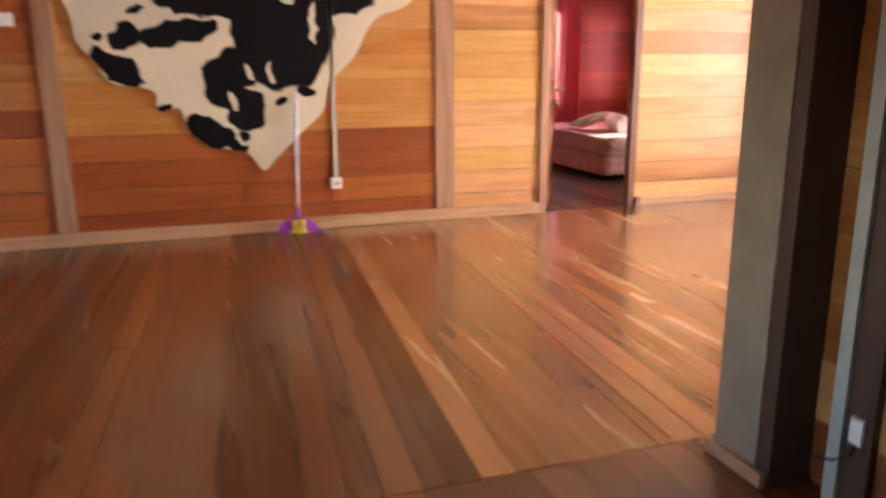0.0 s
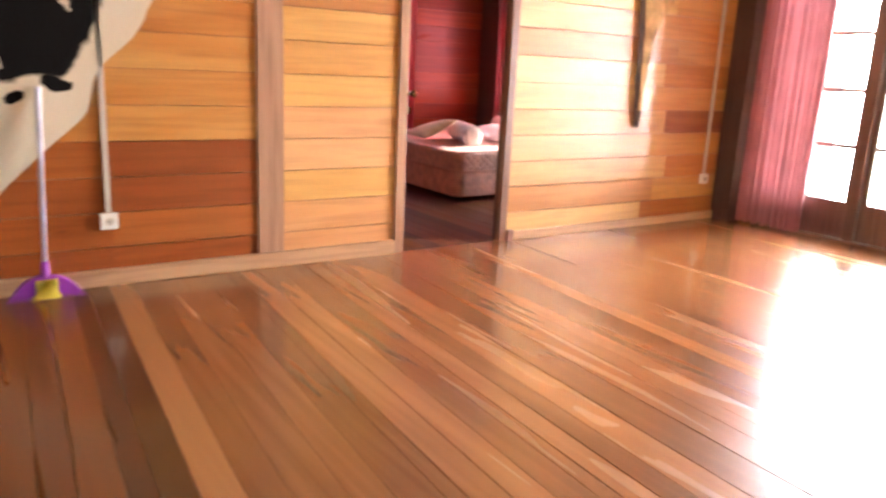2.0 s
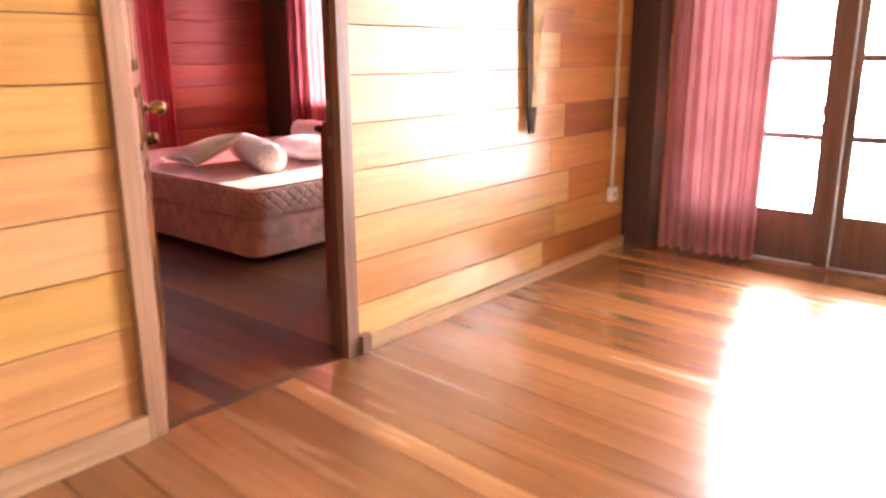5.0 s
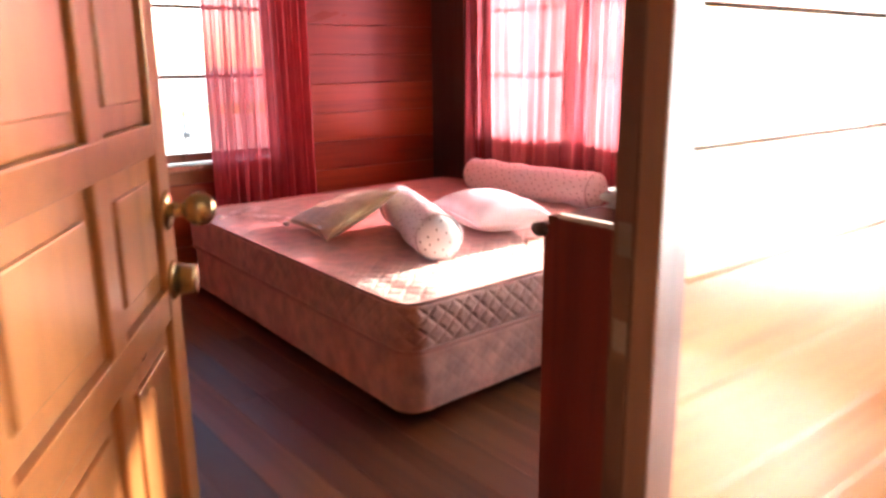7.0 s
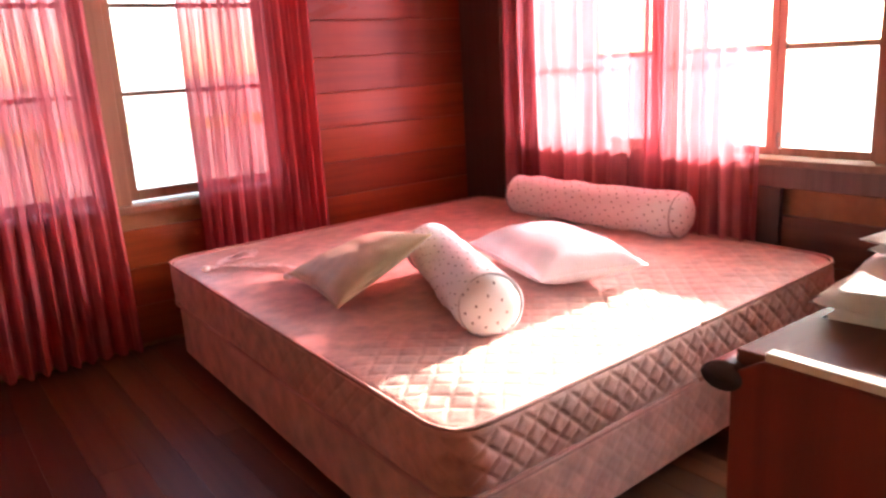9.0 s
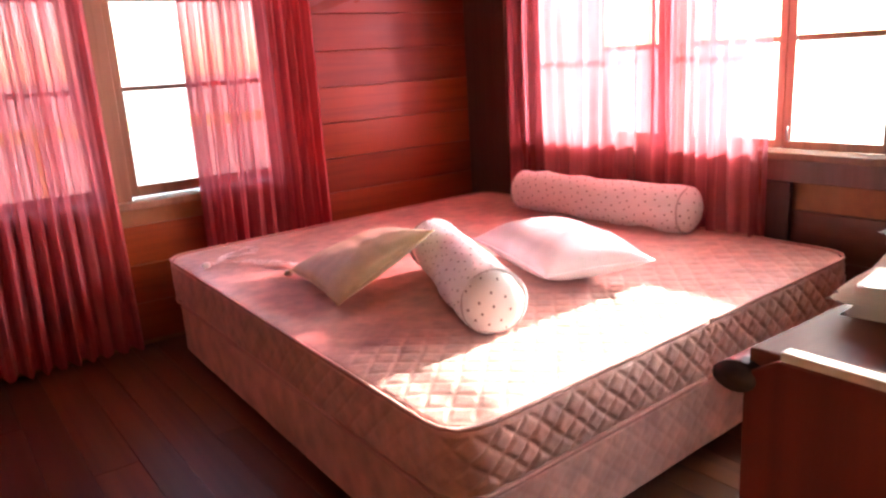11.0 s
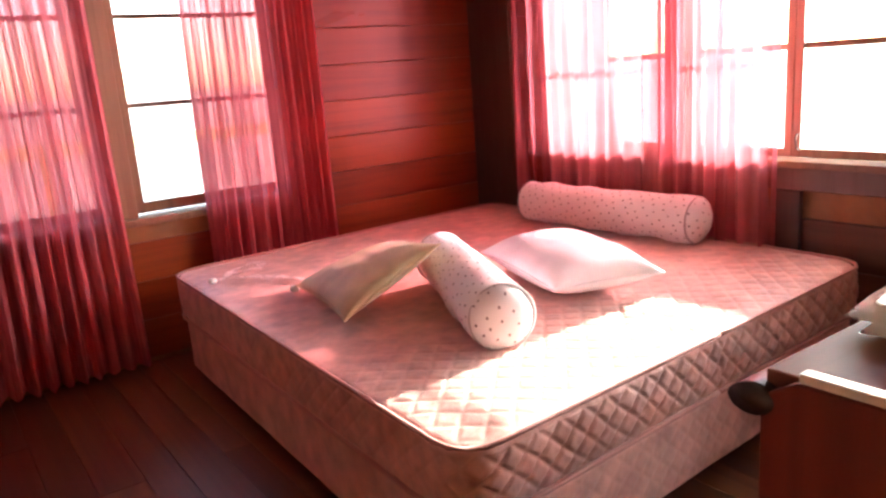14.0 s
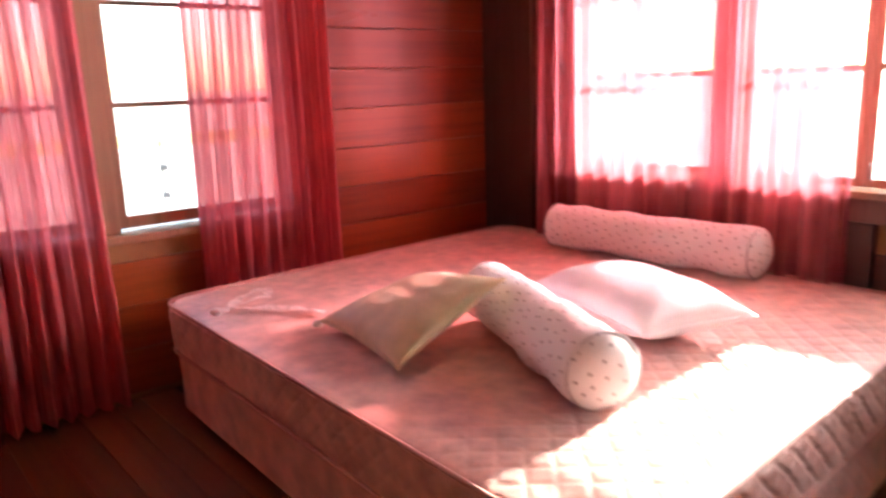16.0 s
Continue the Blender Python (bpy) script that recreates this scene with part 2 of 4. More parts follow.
def dotted():
    """White cotton with small grey-red sprigs in staggered rows."""
    m, n, l, b = material("dotted_cotton", 0.85)
    tc = n.new("ShaderNodeTexCoord")
    sep = n.new("ShaderNodeSeparateXYZ")
    l.new(tc.outputs["Object"], sep.inputs[0])
    turn = n.new("ShaderNodeMath")
    turn.operation = "ARCTAN2"
    l.new(sep.outputs[0], turn.inputs[0])
    l.new(sep.outputs[1], turn.inputs[1])
    arc = n.new("ShaderNodeMath")
    arc.operation = "MULTIPLY"
    arc.inputs[1].default_value = 0.105
    l.new(turn.outputs[0], arc.inputs[0])
    side = n.new("ShaderNodeCombineXYZ")
    l.new(arc.outputs[0], side.inputs[0])
    l.new(sep.outputs[2], side.inputs[1])
    facing = n.new("ShaderNodeSeparateXYZ")
    l.new(tc.outputs["Normal"], facing.inputs[0])
    end = n.new("ShaderNodeMath")
    end.operation = "ABSOLUTE"
    l.new(facing.outputs[2], end.inputs[0])
    cap = n.new("ShaderNodeMath")
    cap.operation = "GREATER_THAN"
    cap.inputs[1].default_value = 0.6
    l.new(end.outputs[0], cap.inputs[0])
    pick = n.new("ShaderNodeMix")
    pick.data_type = "VECTOR"
    l.new(cap.outputs[0], pick.inputs["Factor"])
    l.new(side.outputs[0], pick.inputs["A"])
    l.new(tc.outputs["Object"], pick.inputs["B"])
    squash = n.new("ShaderNodeMapping")
    squash.inputs["Scale"].default_value = (1.0, 0.72, 0.0)
    squash.inputs["Rotation"].default_value = (0, 0, 0.5)
    l.new(pick.outputs["Result"], squash.inputs["Vector"])
    v = n.new("ShaderNodeTexVoronoi")
    v.voronoi_dimensions = "2D"
    v.inputs["Scale"].default_value, v.inputs["Randomness"].default_value = 28.0, 0.4
    l.new(squash.outputs[0], v.inputs["Vector"])
    r = ramp(n, [(0.0, (0.20, 0.15, 0.17)), (0.085, (0.30, 0.24, 0.26)), (0.12, (0.88, 0.86, 0.87))])
    l.new(v.outputs["Distance"], r.inputs[0])
    l.new(r.outputs[0], b.inputs["Base Color"])
    f = n.new("ShaderNodeTexNoise")
    f.inputs["Scale"].default_value = 14.0
    l.new(tc.outputs["Object"], f.inputs["Vector"])
    bmp = n.new("ShaderNodeBump")
    bmp.inputs["Strength"].default_value, bmp.inputs["Distance"].default_value = 0.35, 0.01
    l.new(f.outputs[0], bmp.inputs["Height"])
    l.new(bmp.outputs[0], b.inputs["Normal"])
    return m


M_DOTS = dotted()


YP = 5.975                      # living-room face of the partition
HIDE_BLACK = [(0.5, 1.55, 0.40, 0.42, 0), (0.4, 1.8, 0.82, 0.15, 0), (0.3, 2.2, 0.8, 0.35, 0), (0.08, 1.21, 0.19, 0.24, -20), (0.2, 0.98, 0.15, 0.17, 0),
              (-0.25, 1.56, 0.28, 0.095, 10), (-0.62, 1.53, 0.115, 0.093, -10), (-0.69, 1.3, 0.2, 0.09, -38), (-0.09, 0.82, 0.19, 0.105, -28), (-0.56, 1.72, 0.056, 0.034, 20),
              (-0.41, 1.01, 0.06, 0.03, 0), (0.16, 0.78, 0.037, 0.035, 0), (0.47, 1.04, 0.041, 0.035, 0), (0.65, 1.12, 0.075, 0.038, 0), (0.1, 0.69, 0.07, 0.04, 0), (-0.81, 1.51, 0.035, 0.042, 0)]
HIDE_WHITE = [(0.1, 1.05, 0.04, 0.078, 15), (0.75, 1.64, 0.032, 0.137, 0), (0.23, 1.27, 0.026, 0.063, 30), (0.4, 1.25, 0.026, 0.068, 0), (0.27, 1.13, 0.087, 0.026, -15), (0.55, 1.79, 0.064, 0.034, 0)]


def hide_material():
    m, n, l, b = material("cowhide", 0.75)
    b.inputs["Specular IOR Level"].default_value = 0.1
    tc = n.new("ShaderNodeTexCoord")
    edge = n.new("ShaderNodeTexNoise")
    edge.inputs["Scale"].default_value, edge.inputs["Detail"].default_value = 7.0, 6.0
    l.new(tc.outputs["Object"], edge.inputs["Vector"])
    mid = n.new("ShaderNodeVectorMath")
    mid.operation = "SUBTRACT"
    mid.inputs[1].default_value = (0.5, 0.5, 0.5)
    l.new(edge.outputs["Color"], mid.inputs[0])
    warp = n.new("ShaderNodeVectorMath")
    warp.operation = "MULTIPLY_ADD"
    warp.inputs[1].default_value = (0.17, 0.0, 0.17)
    l.new(mid.outputs[0], warp.inputs[0])
    l.new(tc.outputs["Object"], warp.inputs[2])

    def nearest(patches):
        """The smallest relative distance to a set of oval patches on the skin."""
        last = None
        for x, z, rx, rz, turn in patches:
            mp = n.new("ShaderNodeMapping")
            mp.vector_type = "TEXTURE"
            mp.inputs["Location"].default_value = (x, YP - 0.015, z)
            mp.inputs["Rotation"].default_value = (0, radians(-turn), 0)
            mp.inputs["Scale"].default_value = (rx, 1, rz)
            l.new(warp.outputs[0], mp.inputs["Vector"])
            far = n.new("ShaderNodeVectorMath")
            far.operation = "LENGTH"
            l.new(mp.outputs[0], far.inputs[0])
            out = far.outputs["Value"]
            if last:
                low = n.new("ShaderNodeMath")
                low.operation = "MINIMUM"
                l.new(last, low.inputs[0])
                l.new(out, low.inputs[1])
                out = low.outputs[0]
            last = out
        return last

    flip = n.new("ShaderNodeMath")
    flip.operation = "SUBTRACT"
    flip.inputs[0].default_value = 2.0
    l.new(nearest(HIDE_WHITE), flip.inputs[1])
    both = n.new("ShaderNodeMath")
    both.operation = "MAXIMUM"
    l.new(nearest(HIDE_BLACK), both.inputs[0])
    l.new(flip.outputs[0], both.inputs[1])
    half = n.new("ShaderNodeMath")
    half.operation = "MULTIPLY"
    half.inputs[1].default_value = 0.5
    l.new(both.outputs[0], half.inputs[0])
    r = ramp(n, [(0.49, (0.006, 0.005, 0.005)), (0.515, (0.66, 0.56, 0.42))])
    l.new(half.outputs[0], r.inputs[0])
    l.new(r.outputs[0], b.inputs["Base Color"])
    f = n.new("ShaderNodeTexNoise")
    f.inputs["Scale"].default_value = 260.0
    l.new(tc.outputs["Object"], f.inputs["Vector"])
    bmp = n.new("ShaderNodeBump")
    bmp.inputs["Strength"].default_value, bmp.inputs["Distance"].default_value = 0.3, 0.003
    l.new(f.outputs[0], bmp.inputs["Height"])
    l.new(bmp.outputs[0], b.inputs["Normal"])
    return m


M_HIDE = hide_material()


def glass_material():
    m, n, l, b = material("window_glass", 0.0)
    n.remove(b)
    t, g, mx, fr = n.new("ShaderNodeBsdfTransparent"), n.new("ShaderNodeBsdfGlossy"), n.new("ShaderNodeMixShader"), n.new("ShaderNodeFresnel")
    g.inputs["Roughness"].default_value = 0.02
    l.new(fr.outputs[0], mx.inputs[0])
    l.new(t.outputs[0], mx.inputs[1])
    l.new(g.outputs[0], mx.inputs[2])
    l.new(mx.outputs[0], n["Material Output"].inputs["Surface"])
    return m


M_GLASS = glass_material()
# glass that stops direct sun, added to keep a streak off the bedroom floor
M_GLASS_NO_SUN, _, _, no_sun_glass = material("sun_stopping_glass", 0.03)
no_sun_glass.inputs["Transmission Weight"].default_value, no_sun_glass.inputs["IOR"].default_value = 1.0, 1.45


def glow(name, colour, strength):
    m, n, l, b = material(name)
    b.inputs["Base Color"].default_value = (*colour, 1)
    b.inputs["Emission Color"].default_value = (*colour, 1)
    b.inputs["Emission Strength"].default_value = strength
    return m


M_BACKDROP = glow("outdoor_glow", (0.97, 0.98, 1.0), BACKDROP)


# ---- mesh helpers ----
def mesh_object(name, bm, mat, parent=None, label="", smooth=False):
    me = bpy.data.meshes.new(name)
    bm.to_mesh(me)
    bm.free()
    if mat:
        me.materials.append(mat)
    if smooth:
        for p in me.polygons:
            p.use_smooth = True
    ob = new(name, me)
    ob.parent = parent
    if label:
        ob["label"] = label
    return ob


def part(name, bm, mat, parent, label="", smooth=False):
    """Links a bmesh as one mesh under a thing or a part."""
    return mesh_object(name, bm, mat, parent, label, smooth)


def empty(name, x=0, y=0, z=0, rz=0, parent=None):
    ob = new(name)
    ob.matrix_basis = pose(x, y, z, 0, 0, rz)
    ob.parent = parent
    ob.empty_display_size = 0.1
    return ob


def add_box(bm, x0, x1, y0, y1, z0, z1, bevel=0.0):
    v = [bm.verts.new(c) for c in ((x0, y0, z0), (x1, y0, z0), (x1, y1, z0), (x0, y1, z0), (x0, y0, z1), (x1, y0, z1), (x1, y1, z1), (x0, y1, z1))]
    f = [bm.faces.new([v[i] for i in q]) for q in ((3, 2, 1, 0), (4, 5, 6, 7), (0, 1, 5, 4), (1, 2, 6, 5), (2, 3, 7, 6), (3, 0, 4, 7))]
    if bevel:
        edges = list({e for q in f for e in q.edges})
        bmesh.ops.bevel(bm, geom=edges, offset=bevel, segments=2, affect="EDGES", profile=0.6)


def box(x0, x1, y0, y1, z0, z1, bevel=0.0):
    bm = bmesh.new()
    add_box(bm, min(x0, x1), max(x0, x1), min(y0, y1), max(y0, y1), min(z0, z1), max(z0, z1), bevel)
    return bm


def boxes(rows, bevel=0.0):
    bm = bmesh.new()
    for r in rows:
        add_box(bm, *r, bevel=bevel)
    return bm


def lathe(profile, segments=24, centre=(0, 0, 0), axis="z"):
    """A turned body: (radius, height) rows spun round an axis."""
    bm = bmesh.new()
    rings = []
    for r, h in profile:
        ring = []
        for i in range(segments):
            a = 2 * math.pi * i / segments
            p = (r * math.cos(a), r * math.sin(a), h)
            if axis == "x":
                p = (p[2], p[0], p[1])
            elif axis == "y":
                p = (p[0], p[2], p[1])
            ring.append(bm.verts.new(Vector(p) + Vector(centre)))
        rings.append(ring)
    for a, b in zip(rings, rings[1:]):
        for i in range(segments):
            j = (i + 1) % segments
            bm.faces.new((a[i], a[j], b[j], b[i]))
    bm.faces.new(rings[0][::-1])
    bm.faces.new(rings[-1])
    bmesh.ops.recalc_face_normals(bm, faces=bm.faces)
    return bm


def tube(points, radius, segments=10):
    bm = bmesh.new()
    pts = [Vector(p) for p in points]
    rings = []
    for i, p in enumerate(pts):
        d = (pts[min(i + 1, len(pts) - 1)] - pts[max(i - 1, 0)]).normalized()
        u = d.orthogonal().normalized()
        w = d.cross(u)
        rings.append([bm.verts.new(p + radius * (math.cos(a) * u + math.sin(a) * w)) for a in (2 * math.pi * k / segments for k in range(segments))])
    for a, b in zip(rings, rings[1:]):
        # follow the ring with the least twist
        off = min(range(segments), key=lambda s: (a[0].co - b[s].co).length)
        for i in range(segments):
            bm.faces.new((a[i], a[(i + 1) % segments], b[(i + 1 + off) % segments], b[(i + off) % segments]))
    bm.faces.new(rings[0][::-1])
    bm.faces.new(rings[-1])
    bmesh.ops.recalc_face_normals(bm, faces=bm.faces)
    return bm


PIECES = {}


def piece_mesh(name, sx, sy, sz, mat, c=0.003):
    """A chamfered board centred on its origin, shared between pieces of one size."""
    key = (name, round(sx, 3), round(sy, 3), round(sz, 3), mat.name)
    if key not in PIECES:
        verts = []
        hx, hy, hz = sx / 2, sy / 2, sz / 2
        for ix in (-1, 1):
            for iy in (-1, 1):
                for iz in (-1, 1):
                    verts += [(ix * hx, iy * (hy - c), iz * (hz - c)), (ix * (hx - c), iy * hy, iz * (hz - c)), (ix * (hx - c), iy * (hy - c), iz * hz)]
        bm = bmesh.new()
        bv = [bm.verts.new(v) for v in verts]
        bmesh.ops.convex_hull(bm, input=bv)
        bmesh.ops.dissolve_limit(bm, angle_limit=0.02, verts=bm.verts, edges=bm.edges)
        me = bpy.data.meshes.new(name)
        bm.to_mesh(me)
        bm.free()
        me.materials.append(mat)
        PIECES[key] = me
    return PIECES[key]


def piece(name, x0, x1, y0, y1, z0, z1, mat, parent, c=0.003):
    ob = new(name, piece_mesh(name, x1 - x0, y1 - y0, z1 - z0, mat, c))
    ob.location = ((x0 + x1) / 2, (y0 + y1) / 2, (z0 + z1) / 2)
    ob.parent = parent
    return ob


# ---- the plan ----
YB = 6.03                       # bedroom face of the partition
XE, XO = 6.42, 6.56             # east wall: inner and outer face
YN, YNO = 10.02, 10.18           # north wall: inner and outer face
XW, XBW, YS = -3.2, 2.0, -2.4   # west walls, south wall
H = 2.7
DOOR_L, DOOR_R, DOOR_H = 2.795, 3.652, 2.08


def structure(ob, label, category):
    return tagged(ob, label, category, kind="structure")


# ground outside, one sheet to the horizon
structure(mesh_object("ground", box(-3000, 3000, -3000, 3000, -1.2, -0.9), surface("dry_ground", (0.42, 0.38, 0.30), 0.9, vary=0.3, scale=0.6)), "pale dry ground around the house", "ground")

# floor: joists and boards are laid at the end of the file
floor = structure(mesh_object("floor", box(XW - 0.1, XO, YS - 0.1, YNO, -0.12, -0.03), M_CORE), "glossy varnished brown timber board floor", "floor")
ceiling = structure(mesh_object("ceiling", box(XW - 0.1, XO + 0.5, YS - 0.1, YNO + 0.5, H, H + 0.08), M_CEILING), "pale painted board ceiling", "ceiling")

wall_partition = structure(mesh_object("wall_partition", boxes([
    (XW, DOOR_L - 0.035, YP + 0.022, YB, -0.03, H), (DOOR_R + 0.035, XE, YP + 0.022, YB, -0.03, H), (DOOR_L - 0.035, DOOR_R + 0.035, YP + 0.022, YB, DOOR_H + 0.035, H)]), M_CORE),
    "varnished horizontal plank wall with a doorway", "wall")
wall_north = structure(mesh_object("wall_north", boxes([
    (XBW - 0.1, 3.31, YN + 0.022, YNO, -0.03, H), (5.15, XO, YN + 0.022, YNO, -0.03, H), (3.31, 5.15, YN + 0.022, YNO, -0.03, 0.70), (3.31, 5.15, YN + 0.022, YNO, 2.14, H)]), M_CORE),
    "dark red varnished plank wall with a window", "wall")
E0, E1 = 6.40, 9.34
F0, F1 = 2.935, 5.645
wall_east = structure(mesh_object("wall_east", boxes([
    (XE + 0.022, XO, YS, F0, -0.03, H), (XE + 0.022, XO, F1, E0, -0.03, H), (XE + 0.022, XO, E1, YN + 0.02, -0.03, H),
    (XE + 0.022, XO, E0, E1, -0.03, 0.82), (XE + 0.022, XO, E0, E1, 2.17, H), (XE + 0.022, XO, F0, F1, 2.24, H)]), M_CORE),
    "plank wall with glazed doors and windows", "wall")
# both openings are unseen, added to light the hall and living room
wall_west = structure(mesh_object("wall_west", boxes([(XW - 0.1, XW, YS, 0.1, -0.03, H), (XW - 0.1, XW, 1.5, 2.8, -0.03, H), (XW - 0.1, XW, 3.9, YNO, -0.03, H),
    (XW - 0.1, XW, 0.1, 1.5, -0.03, 0.7), (XW - 0.1, XW, 0.1, 1.5, 1.75, H), (XW - 0.1, XW, 2.8, 3.9, -0.03, 0.7), (XW - 0.1, XW, 2.8, 3.9, 1.55, H)]), M_PLANK_Y), "varnished plank wall with two added openings that let light in", "wall")
wall_bed_west = structure(mesh_object("wall_bedroom_west", box(XBW - 0.1, XBW, YB, YN, -0.03, H), M_RED_Y), "dark red varnished plank wall", "wall")
wall_south = structure(mesh_object("wall_south", box(XW, XO, YS - 0.1, YS, -0.03, H), M_PLANK), "varnished plank wall", "wall")
# the wall that ends beside the start of the walk
XH = 1.53
wall_hall = structure(mesh_object("wall_hall", box(XH + 0.02, XH + 0.12, YS, 1.56, -0.03, H), M_CORE), "varnished plank wall beside the entrance", "wall")
wall_hall_cross = structure(mesh_object("wall_hall_cross", box(XH + 0.12, XE, 1.60, 1.78, -0.03, H), M_PLANK), "varnished plank wall", "wall")


def plank_rows(parent, mat, axis, a0, a1, face, depth, z0, z1, pitch=0.198, first=0.019, splits=None, skip=(), gap=0.0024):
    """Horizontal planks between a0 and a1 along x or y, clear of the openings in skip."""
    z = first
    row = 0
    while z < z1 - 0.02:
        lo, hi = max(z, z0), min(z + pitch, z1)
        cuts = [a0, a1]
        if splits:
            cuts.append(splits(row))
        cuts = sorted(c for c in cuts if a0 <= c <= a1)
        for c0, c1 in zip(cuts, cuts[1:]):
            runs = [(c0, c1)]
            for s0, s1, q0, q1 in skip:
                if hi > q0 + 0.01 and lo < q1 - 0.01:
                    runs = [r for u0, u1 in runs for r in ((u0, min(u1, s0)), (max(u0, s1), u1)) if r[1] - r[0] > 0.01]
            for u0, u1 in runs:
                e = random.uniform(0, 0.004)
                if hi - lo < 0.02 or u1 - u0 < 0.02:
                    continue
                if axis == "x":
                    piece("plank", u0, u1, min(face, face + depth) + e, max(face, face + depth), lo + gap / 2, hi - gap / 2, mat(row, u0) if callable(mat) else mat, parent, 0.002)
                else:
                    piece("plank", min(face, face + depth) + e, max(face, face + depth), u0, u1, lo + gap / 2, hi - gap / 2, mat, parent, 0.002)
        z += pitch
        row += 1


# door frame in the partition
def door_frame():
    d = structure(empty("door_frame"), "brown timber door casing of an open doorway", "door frame")
    part("casing", box(DOOR_L - 0.073, DOOR_L - 0.002, YP - 0.022, YP + 0.02, 0, DOOR_H + 0.09, 0.004), M_CASING, d)
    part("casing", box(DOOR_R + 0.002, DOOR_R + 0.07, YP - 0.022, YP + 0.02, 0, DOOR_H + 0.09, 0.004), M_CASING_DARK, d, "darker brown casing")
    part("casing", box(DOOR_L - 0.002, DOOR_R + 0.002, YP - 0.022, YP + 0.02, DOOR_H + 0.003, DOOR_H + 0.09, 0.004), M_CASING, d)
    part("jamb", box(DOOR_L - 0.034, DOOR_L, YP + 0.02, YB + 0.003, 0, DOOR_H, 0.003), M_JAMB, d)
    part("jamb", box(DOOR_R, DOOR_R + 0.034, YP + 0.02, YB + 0.003, 0, DOOR_H, 0.003), M_JAMB, d, "dark inner jamb with strike plates")
    part("head", box(DOOR_L - 0.034, DOOR_R + 0.034, YP + 0.02, YB + 0.003, DOOR_H + 0.001, DOOR_H + 0.034, 0.003), M_JAMB, d)
    for z in (1.085, 0.94):
        part("strike_plate", boxes([(DOOR_R - 0.003, DOOR_R - 0.0005, YB - 0.032, YB - 0.008, z - 0.024, z + 0.024)]), M_STEEL, d, "small steel strike plate")
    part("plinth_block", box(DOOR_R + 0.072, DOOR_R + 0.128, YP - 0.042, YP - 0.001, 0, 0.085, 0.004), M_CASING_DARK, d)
    return d


door_frame()


# posts, baseboards
def trim_piece(name, label, category, bm, mat):
    return structure(mesh_object(name, bm, mat), label, category)


trim_piece("trim_post_1", "flat pale brown upright batten on the plank wall", "batten", box(1.742, 1.909, YP - 0.016, YP + 0.02, 0.1, H, 0.004), M_CASING)
trim_piece("trim_post_2", "flat brown upright batten on the plank wall", "batten", box(-1.22, -1.09, YP - 0.016, YP + 0.02, 0.1, H, 0.004), M_CASING)
trim_piece("corner_post", "dark timber corner post", "post", box(6.25, XE, 5.78, YP, 0, H, 0.005), M_DARK)
trim_piece("baseboard_1", "pale timber baseboard", "baseboard", box(XW, DOOR_L - 0.075, YP - 0.03, YP - 0.0005, 0, 0.098, 0.006), M_TRIM)
trim_piece("baseboard_2", "pale timber baseboard", "baseboard", box(DOOR_R + 0.13, 6.248, YP - 0.026, YP - 0.0005, 0, 0.07, 0.006), M_TRIM)
trim_piece("hall_post_face", "grey painted post face at the end of a wall", "post", box(1.37, XH + 0.1, 1.602, 1.80, 0, H, 0.006), M_GREY)
trim_piece("hall_post", "dark brown timber post", "post", box(1.373, XH + 0.02, 1.545, 1.60, 0, H, 0.006), M_DARK)
trim_piece("hall_batten_1", "narrow grey painted batten on the plank wall", "batten", box(XH - 0.045, XH - 0.001, 1.40, 1.447, 0, H, 0.004), M_GREY_LIGHT)
trim_piece("hall_batten_2", "dark timber batten on the plank wall", "batten", box(XH - 0.03, XH - 0.001, 1.31, 1.398, 0, H, 0.004), M_DARK)
trim_piece("baseboard_3", "pale timber baseboard round the post", "baseboard", box(1.346, 1.368, 1.55, 1.82, 0, 0.05, 0.004), M_TRIM)


trim_piece("bedroom_corner_post", "dark timber corner post", "post", box(XE - 0.035, XE - 0.001, 9.64, YN - 0.002, 0, H, 0.005), M_DARK)
trim_piece("window_stud", "dark timber stud under the window sill", "stud", box(XE - 0.03, XE - 0.001, 7.85, 7.97, 0, 0.733, 0.004), M_DARK)


